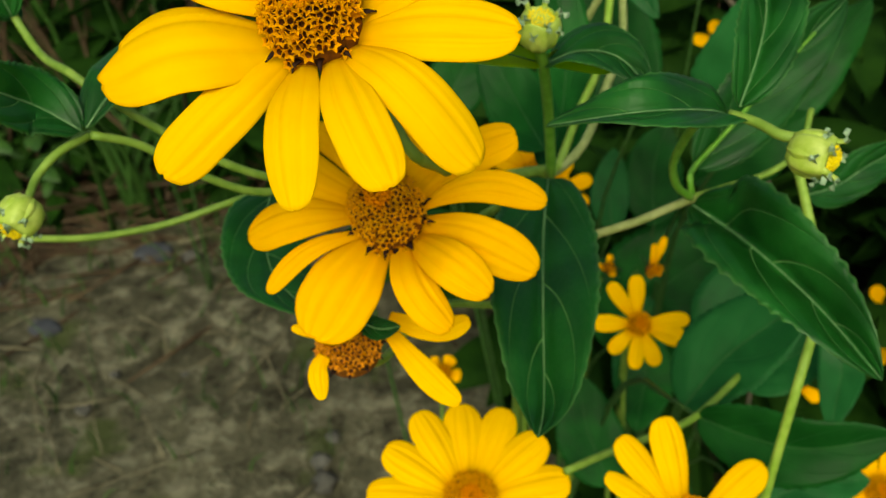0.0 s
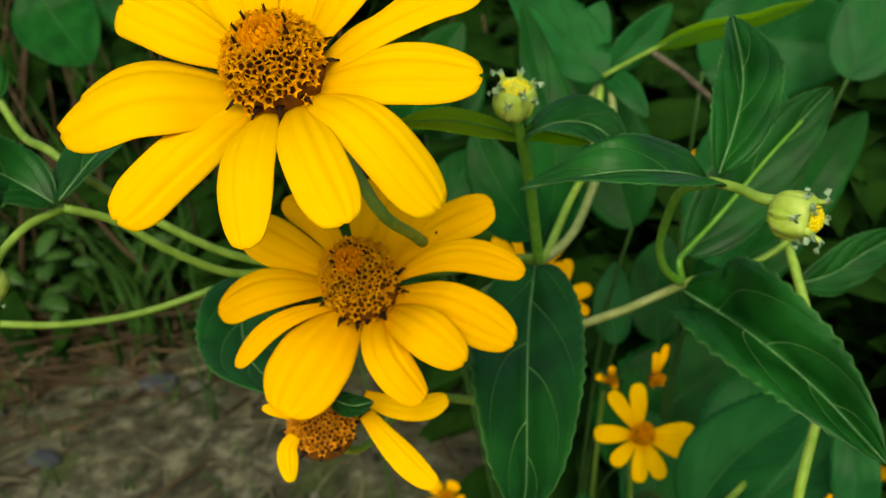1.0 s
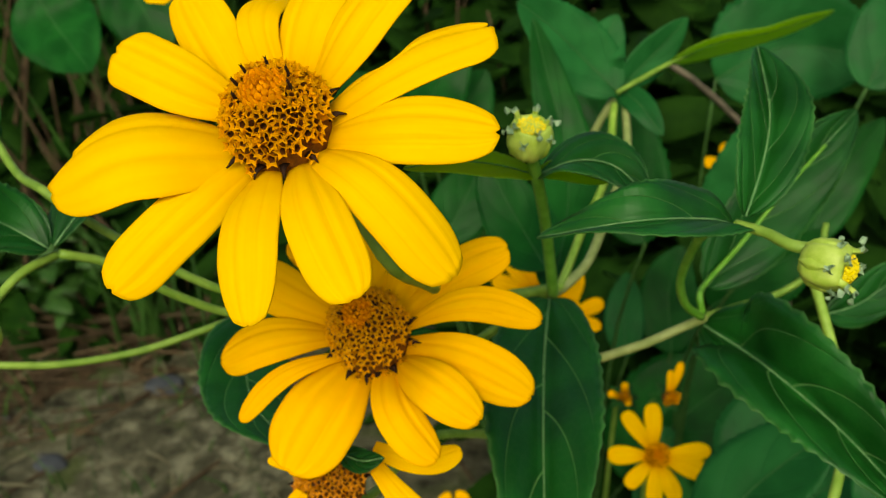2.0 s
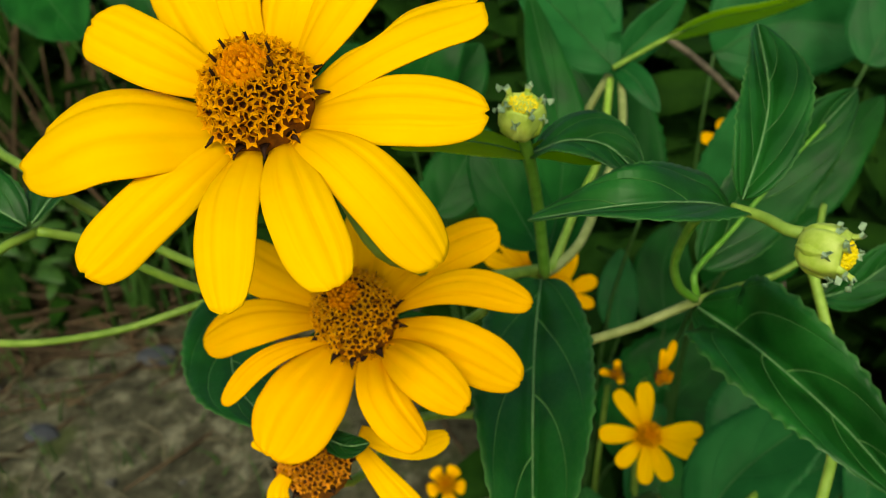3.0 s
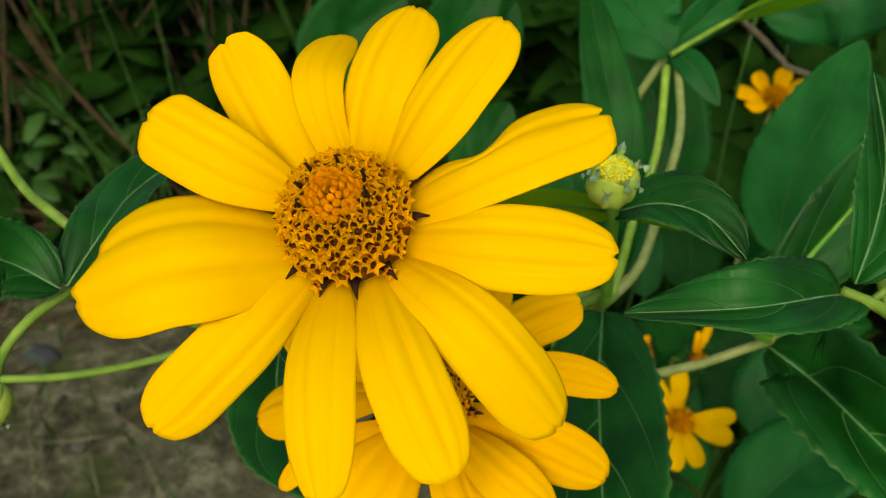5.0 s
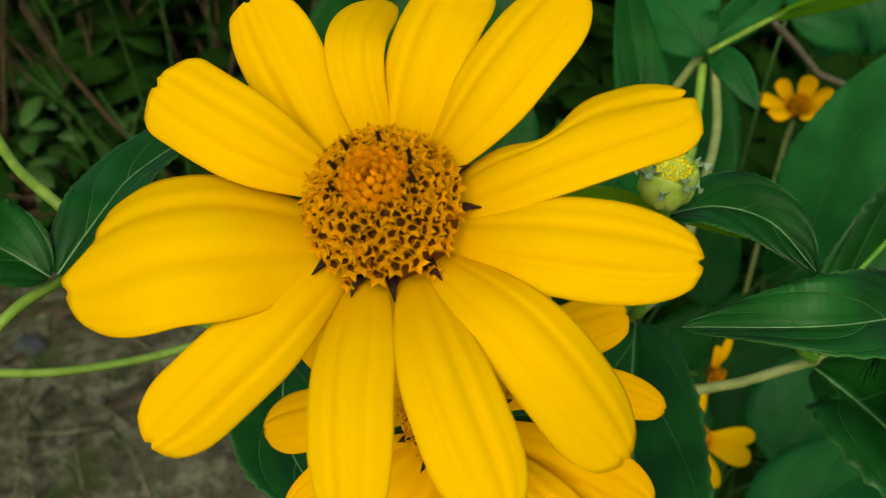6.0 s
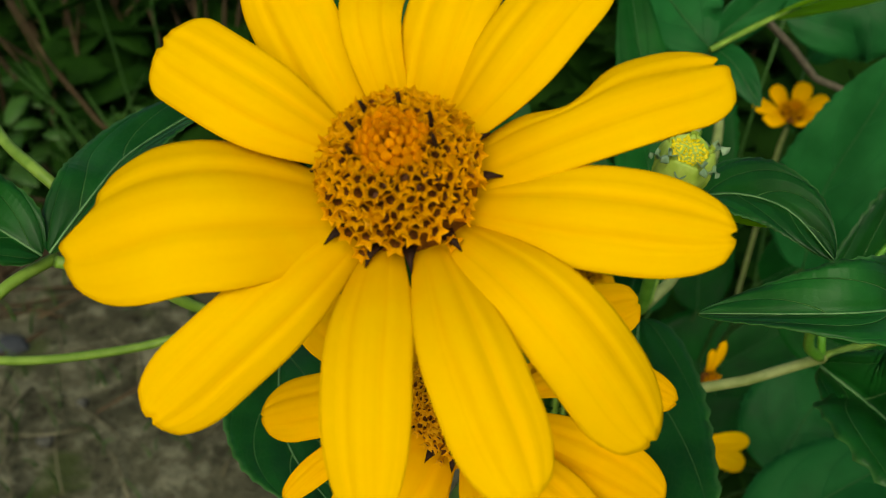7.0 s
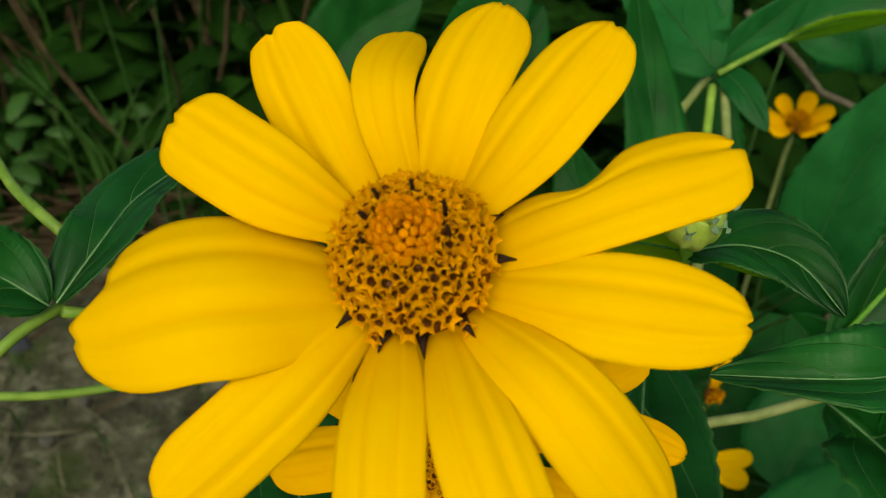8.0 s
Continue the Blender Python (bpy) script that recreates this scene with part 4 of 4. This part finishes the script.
back_leaf([(0.1742, 0.5126, 0.3983), (0.1903, 0.5230, 0.4129), (0.2180, 0.5301, 0.4236)], 0.0312, (0.3364, -0.9392, 0.0694), 14, LEAF_BACK_LIT)
back_leaf([(0.1093, 0.3152, 0.3988), (0.1256, 0.3062, 0.3873), (0.1489, 0.3042, 0.3855)], 0.0232, (-0.1858, -0.9530, 0.2391), 18)
back_leaf([(0.1779, 0.3839, 0.4617), (0.1890, 0.3940, 0.4804), (0.2027, 0.4063, 0.5032)], 0.0334, (-0.2368, -0.7892, 0.5666), 14, LEAF_BACK_LIT)
back_leaf([(-0.0697, 0.4832, 0.3902), (-0.0526, 0.4984, 0.4107), (-0.0242, 0.5103, 0.4266)], 0.0454, (0.1491, -0.8729, 0.4645), 14)
back_leaf([(0.0019, 0.3685, 0.4042), (0.0110, 0.3781, 0.4169), (0.0201, 0.3889, 0.4315)], 0.0273, (0.0072, -0.8034, 0.5954), 14)
back_leaf([(-0.0010, 0.3921, 0.4370), (0.0110, 0.3994, 0.4493), (0.0229, 0.4093, 0.4657)], 0.0262, (0.0687, -0.8794, 0.4712), 14)
stem(back_plants[3], [(0.0988, 0.4075, 0.4685), (0.1178, 0.4110, 0.4544), (0.1375, 0.4117, 0.4355), (0.1579, 0.4094, 0.4115), (0.1900, 0.4200, 0.2000), (0.2000, 0.4400, -0.0100)], 1.4e-3, 1.6e-3, STEM_BROWN)
stem(back_plants[3], [(0.0379, 0.1844, 0.3838), (0.0533, 0.1945, 0.3808), (0.0697, 0.2043, 0.3775), (0.0860, 0.2149, 0.3751), (0.1084, 0.2381, 0.3731), (0.1316, 0.2605, 0.3700)], 1.2e-3, 1.4e-3, STEM)

# ---- the flowers ----
R1, H1 = 0.0092, 0.0096
first = flower_head(near_plant, (-0.0191, 0.1385, 0.5494), (-0.1426, -0.5307, 0.8355), R1, H1, 0.39, 11, "open yellow daisy head with a domed orange-brown disc", size=0.0018, strays=(-118, -58))
petal(first, -16.8, 34.9, 1.2, 11.1, bow=4.29, off=-4.7, sweep=1.31, lean=8.7, base=0.52, peak=0.57, tip_from=0.64, notch=0.022, notch_at=0.05, seed=20)
petal(first, 13.1, 35.9, 3.1, 11.7, bow=4.05, off=1.1, sweep=0.50, lean=-13.3, base=0.66, peak=0.68, tip_from=0.81, notch=0.03, notch_at=-0.25, waist=0.5, seed=21)
petal(first, 45.4, 33.4, 4.8, 10.6, bow=3.83, off=4.9, sweep=1.03, lean=-5.6, base=0.42, peak=0.52, tip_from=0.7, notch=0.014, notch_at=0.1, seed=22)
petal(first, 69.3, 33.1, 0.3, 10.4, bow=4.13, off=8.6, sweep=-0.66, lean=-4.0, base=0.61, peak=0.64, tip_from=0.76, notch=0.014, seed=23)
petal(first, 89.6, 33.2, -6.4, 7.5, bow=7.32, off=-0.3, sweep=-2.75, lean=3.7, base=0.51, peak=0.63, tip_from=0.64, notch=0.004, slant=0.1, seed=24)
petal(first, 118.1, 31.1, 5.4, 10.5, bow=-2.19, off=11.5, sweep=-0.5, lean=-12.7, base=0.36, peak=0.68, tip_from=0.71, notch=0.02, notch_at=-0.1, slant=0.03, seed=25)
petal(first, 146.1, 30.8, 5.2, 10.7, bow=3.26, off=-7.1, sweep=-1.3, lean=-9.3, base=0.38, peak=0.57, tip_from=0.88, notch=0.02, notch_at=-0.1, seed=26)
petal(first, -172.7, 37.1, 1.8, 20.4, bow=6.14, off=7.4, sweep=1.0, lean=11.1, base=0.57, peak=0.45, tip_from=0.61, notch=0.014, notch_at=-0.45, lobe=0.13, seed=27)
petal(first, -138.2, 35.9, -0.7, 9.6, bow=3.52, off=-0.8, sweep=-1.54, lean=-21.1, base=0.45, peak=0.54, tip_from=0.78, notch=0.014, seed=28)
petal(first, -96.4, 36.3, 4.3, 8.8, bow=5.07, off=-16.6, sweep=0.25, lean=2.5, base=0.48, peak=0.46, tip_from=0.63, notch=0.006, seed=29)
petal(first, -73.1, 36.6, 4.5, 9.6, bow=5.27, off=3.8, sweep=0.35, lean=-6.4, base=0.43, peak=0.63, tip_from=0.75, notch=0.006, seed=30)
petal(first, -50.7, 37.1, -6.1, 10.3, bow=8.01, off=1.7, sweep=-0.66, lean=-9.0, base=0.49, peak=0.65, tip_from=0.77, notch=0.012, notch_at=0.1, seed=31)
stamens(first, R1, H1, 0.40, (1.31, 2.16, 2.76, 0.37, 3.4, 6.1))
scales(first, R1, (24, -5, -57, -87, -113, -141, 170), 5)
sepals(first, R1, 9, 0.006, 6)

second = flower_head(near_plant, (-0.0096, 0.1575, 0.4971), (-0.108, -0.679, 0.726), 0.0085, 0.0098, 0.36, 12, "open yellow daisy head partly under another flower", size=0.00165, floret=RIPE, strays=(-72, -20, -48, -92, -112), lean=(-0.0005, 0.0027))
petal(second, -2.2, 33.7, -4.4, 7.4, bow=5.26, off=10.8, sweep=-3.08, lean=3.2, base=0.25, peak=0.63, tip_from=0.64, notch=0.012, seed=50, mat=PETAL_DEEP)
petal(second, -28.9, 33.8, -1.6, 10.7, bow=7.04, off=3.8, sweep=-0.62, lean=6.6, base=0.46, peak=0.58, tip_from=0.65, notch=0.012, seed=51, mat=PETAL_DEEP)
petal(second, -46.6, 28.7, 6.5, 9.8, bow=7.67, off=-3.8, sweep=0.14, lean=-0.8, base=0.51, peak=0.67, tip_from=0.64, notch=0.012, seed=52, mat=PETAL_DEEP)
petal(second, -67.8, 28.4, 2.8, 8.8, bow=6.86, off=3.3, sweep=2.18, lean=-13.7, base=0.67, peak=0.64, tip_from=0.66, notch=0.012, seed=53, mat=PETAL_DEEP)
petal(second, -127.7, 30.7, 0.3, 16.2, bow=2.87, off=-1.2, sweep=0.14, lean=-2.5, base=0.58, peak=0.49, tip_from=0.64, notch=0.012, seed=54, mat=PETAL_DEEP)
petal(second, -156.1, 31.1, -3.2, 4.7, bow=4.02, off=-0.8, sweep=1.93, lean=0.3, base=0.37, peak=0.65, tip_from=0.67, notch=0.004, seed=55, mat=PETAL_DEEP)
petal(second, -180.5, 31.8, -3.1, 10.0, bow=6.27, off=-12.2, sweep=0.72, lean=6.5, base=0.35, peak=0.62, tip_from=0.72, notch=0.012, seed=56, mat=PETAL_DEEP)
petal(second, 143.9, 29.9, 0.8, 10.6, bow=2.5, off=-3.9, sweep=-0.86, lean=-0.9, base=0.46, peak=0.7, tip_from=0.69, notch=0.012, seed=57, mat=PETAL_DEEP)
petal(second, 124.8, 27.7, -2.3, 6.9, bow=1.68, off=-3.3, sweep=1.92, lean=0.8, base=0.4, peak=0.68, tip_from=0.7, notch=0.012, seed=58, mat=PETAL_DEEP)
petal(second, 26.6, 32.7, -3.6, 9.7, bow=-0.56, off=1.5, sweep=-2.32, lean=-0.6, base=0.42, peak=0.66, tip_from=0.74, notch=0.012, seed=59, mat=PETAL_DEEP)
petal(second, 81, 26, -5, 10.4, seed=60, bow=0, base=0.36, mat=PETAL_DEEP)
petal(second, 56, 27, -4, 9.9, seed=61, bow=1, base=0.36, mat=PETAL_DEEP)
stamens(second, 0.0085, 0.0098, 0.34, (1.4, 2.6, 3.15, 0.2, 5.2), lean=(-0.0005, 0.0027))
scales(second, 0.0089, (-100, -62, -18, 12, -86, -125, 60, 140, -160), 7)
sepals(second, 0.0084, 9, 0.006, 8)

third = flower_head(near_plant, (-0.0195, 0.1521, 0.4648), (-0.1, -0.30, 0.95), 0.0078, 0.0075, 0.2, 13, "fading daisy head with few drooping petals left", floret=FADED)
for i, (pts, width, taper) in enumerate((
    ([(0.0099, 0.0001, 0.0034), (0.0141, -0.0054, 0.0009), (0.0197, -0.0115, -0.0023), (0.0238, -0.0148, -0.0041)], 0.0062, 0.55),
    ([(0.0095, 0.0040, 0.0042), (0.0162, 0.0010, 0.0037), (0.0229, -0.0000, 0.0037), (0.0278, 0.0012, 0.0044)], 0.0058, 0.6),
    ([(-0.0047, -0.0050, 0.0053), (-0.0064, -0.0080, 0.0042), (-0.0060, -0.0136, 0.0012)], 0.0050, 0.15),
    ([(-0.0057, 0.0020, 0.0022), (-0.0090, 0.0031, 0.0035), (-0.0128, 0.0038, 0.0043)], 0.0032, 0.3))):
    me = petal_mesh([Vector(p) for p in pts], width, (0.164, -0.516, 0.841), 80 + i, PETAL, base=0.55, notch=0.012, tip_from=taper)
    child("petal", me, third, "drooping yellow petal", Matrix())
scales(third, 0.0078, range(0, 360, 30), 9)

# buds
bud(near_plant, (0.0230, 0.1802, 0.5285), (0.05, -0.30, 0.95), 0.0045, "round green bud with a yellow eye", 31, 0.70, -0.10)
bud(branch_plant, (0.0750, 0.1504, 0.5144), (0.70, -0.62, 0.05), 0.0048, "half-open bud with a yellow centre and curled green tips", 32, 0.60, 0.28)
bud(near_plant, (-0.0849, 0.1527, 0.5014), (-0.35, -0.75, -0.45), 0.0044, "nodding green bud with a yellow centre", 33, 0.6, 0.25)

# ---- flowers further back ----
def back_flower(at, normal, R, rows, label, foot, mat=PETAL, pieces=False, stalk=None):
    plant = thing("oxeye_plant", (foot[0], foot[1], 0.0), label, "flower", "yellow flowers further back")
    z = Vector(normal).normalized()
    b = Vector(at) - z * 0.004
    stem(plant, [tuple(b), tuple(b - z * 0.015 + Vector((0, 0.004, -0.01))), (foot[0] * 0.5 + at[0] * 0.5, foot[1] * 0.6 + at[1] * 0.4, at[2] * 0.5), (foot[0], foot[1], -0.01)], 0.0011, 0.0018, stalk or STEM)
    head = flower_head(plant, at, normal, R, R * 0.8, 0.4, int(abs(at[0]) * 1e4), "small domed orange-brown disc", pieces)
    for i, (turn, length, tip, width) in enumerate(rows):
        petal(head, turn, length, tip, width, seed=int(abs(at[1]) * 1e4) + i, mat=mat, start=R * 700)
    sepals(head, R, 8, 0.005, 3)
    return plant


FULL = [(-20, 30, 0, 12), (12, 31, 1, 12.5), (40, 30, 2, 12), (68, 31, 0, 11.5), (95, 30, 0, 12.5), (122, 31, 2, 11), (150, 30, 1, 11.5), (178, 31, 0, 12), (-150, 30, 1, 10), (-120, 31, 0, 10), (-90, 30, 2, 10), (-55, 30, 0, 10)]
back_flower((0.0090, 0.1779, 0.3796), (0.05, -0.45, 0.89), 0.0085, FULL, "open yellow daisy low in the bed", (0.02, 0.26), pieces=True)
back_flower((0.0689, 0.1559, 0.3926), (0.1, -0.5, 0.86), 0.0085, [(132, 31, 4, 9), (108, 30, 8, 10), (40, 29, 0, 10), (155, 28, 6, 6), (-20, 28, 0, 10), (-80, 28, 0, 10)], "yellow daisy with upright petals low in the bed", (0.06, 0.22))
back_flower((0.0839, 0.2961, 0.3453), (0.0, -0.75, 0.65), 0.005, [(4, 22, -3, 7), (-20, 22, -4, 8.5), (-68, 19, -1, 7), (-98, 19, 1, 6.5), (-136, 17, -2, 6.5), (178, 19, -2, 7.5), (126, 21, 4, 6.5), (94, 20, 5, 7)], "ragged golden daisy with narrow parted petals", (0.12, 0.40), PETAL)
back_flower((0.0933, 0.3196, 0.3552), (0.2, -0.75, 0.6), 0.003, [(85, 15, 2, 3.6), (105, 11, 2, 3.2)], "small golden flower half hidden by leaves", (0.11, 0.42), PETAL_DEEP)
back_flower((0.0791, 0.3442, 0.3379), (0.0, -0.7, 0.7), 0.0025, [(80, 6, 1, 3.2), (170, 7, 0, 3.2), (-60, 5, 0, 3)], "small faded golden flower", (0.09, 0.45), PETAL_DEEP)
back_flower((0.0383, 0.3072, 0.4129), (0.1, -0.70, 0.70), 0.0050, [(165, 19, 0, 6.5), (138, 20, 2, 6), (108, 20, 3, 6.5), (82, 19, 3, 6), (52, 19, 2, 6.5), (20, 16, 0, 6), (-14, 16, -2, 8), (-40, 17, -2, 7), (-95, 15, -2, 7)], "golden daisy half hidden behind the leaves", (0.05, 0.34), PETAL_DEEP)
back_flower((0.0560, 0.3600, 0.3700), (0.15, -0.66, 0.74), 0.0040, [(30, 17, 1, 7), (80, 20, 2, 6), (-12, 15, 0, 6), (-50, 17, -1, 7), (112, 13, 0, 6), (180, 12, 0, 6)], "small golden daisy half hidden by a leaf and stems", (0.06, 0.42), PETAL_DEEP)
back_flower((-0.0778, 0.3017, 0.5401), (0.0, -0.6, 0.8), 0.0060, [(-98, 17, 0, 9), (-62, 17, 1, 9), (-30, 18, 0, 9), (10, 18, 1, 9), (50, 18, 0, 9), (90, 18, 1, 9), (130, 18, 0, 9), (165, 18, 1, 9), (-140, 16, 3, 8)], "yellow daisy standing behind the tall flower", (-0.11, 0.84), stalk=STEM_DARK)
back_flower((0.1609, 0.4789, 0.3852), (-0.10, -0.30, 0.95), 0.006, [(165, 20, 3, 10), (120, 15, 6, 9), (60, 15, 7, 9), (15, 17, 5, 9), (205, 17, 2, 9), (-75, 12, 3, 8), (-30, 14, 4, 8)], "distant golden flower among dark leaves", (0.18, 0.52), PETAL_DEEP, stalk=STEM_PALE)
back_flower((0.0027, 0.4460, 0.1774), (0.0, -0.6, 0.8), 0.006, [(60, 12, 2, 9), (130, 12, 2, 9), (200, 12, 0, 9), (280, 12, 0, 9), (350, 12, 0, 9)], "small golden flower low over the soil", (0.0, 0.47), PETAL_DEEP)
back_flower((0.2362, 0.4551, 0.1536), (0.0, -0.6, 0.8), 0.006, [(40, 18, 2, 9), (110, 16, 2, 9), (170, 18, 0, 9), (250, 15, 0, 9), (320, 18, 0, 9)], "small golden flower low among the leaves", (0.25, 0.5), PETAL_DEEP)
back_flower((0.3244, 0.5253, 0.1414), (-0.1, -0.6, 0.8), 0.009, [(170, 30, 0, 12), (130, 30, 2, 12), (210, 30, 0, 12), (250, 30, 0, 12), (90, 30, 0, 12), (20, 30, 0, 12), (-60, 30, 0, 12)], "golden daisy far back among the leaves", (0.42, 0.62), PETAL_DEEP)
back_flower((0.2216, 0.3100, 0.2190), (-0.1, -0.5, 0.85), 0.008, [(190, 28, 0, 11), (150, 28, 2, 11), (220, 28, 0, 11), (100, 28, 0, 11), (60, 28, 0, 11), (20, 28, 0, 11), (-60, 28, 0, 11)], "golden daisy low among the leaves", (0.22, 0.30), PETAL_DEEP)


# ---- specks on the petals ----
def speck(head, at, r, mat, name, label):
    """A tiny flattened bead on a petal, placed in the world."""
    verts, faces = [], []
    for i in range(5):
        t = math.pi * (i + 0.5) / 5
        for k in range(8):
            a = math.pi * k / 4
            verts.append(Vector(at) + Vector((r * math.sin(t) * math.cos(a), r * math.sin(t) * math.sin(a), r * math.cos(t))))
    for i in range(4):
        for k in range(8):
            a, b = i * 8 + k, i * 8 + (k + 1) % 8
            faces.append((a, a + 8, b + 8, b))
    faces += [tuple(range(8)), tuple(range(32, 40))[::-1]]
    child(name, mesh_of(name, verts, faces, [mat]), head, label)


DEW = plain("speck_white", (0.55, 0.55, 0.45), (0.7, 0.7, 0.62), 900, 0.4, 0.4)
speck(first, (0.0113, 0.1414, 0.5598), 0.00020, DEW, "white_speck", "tiny white speck")
speck(second, (0.0059, 0.1669, 0.5041), 0.00028, STAMEN, "brown_speck", "tiny brown speck")
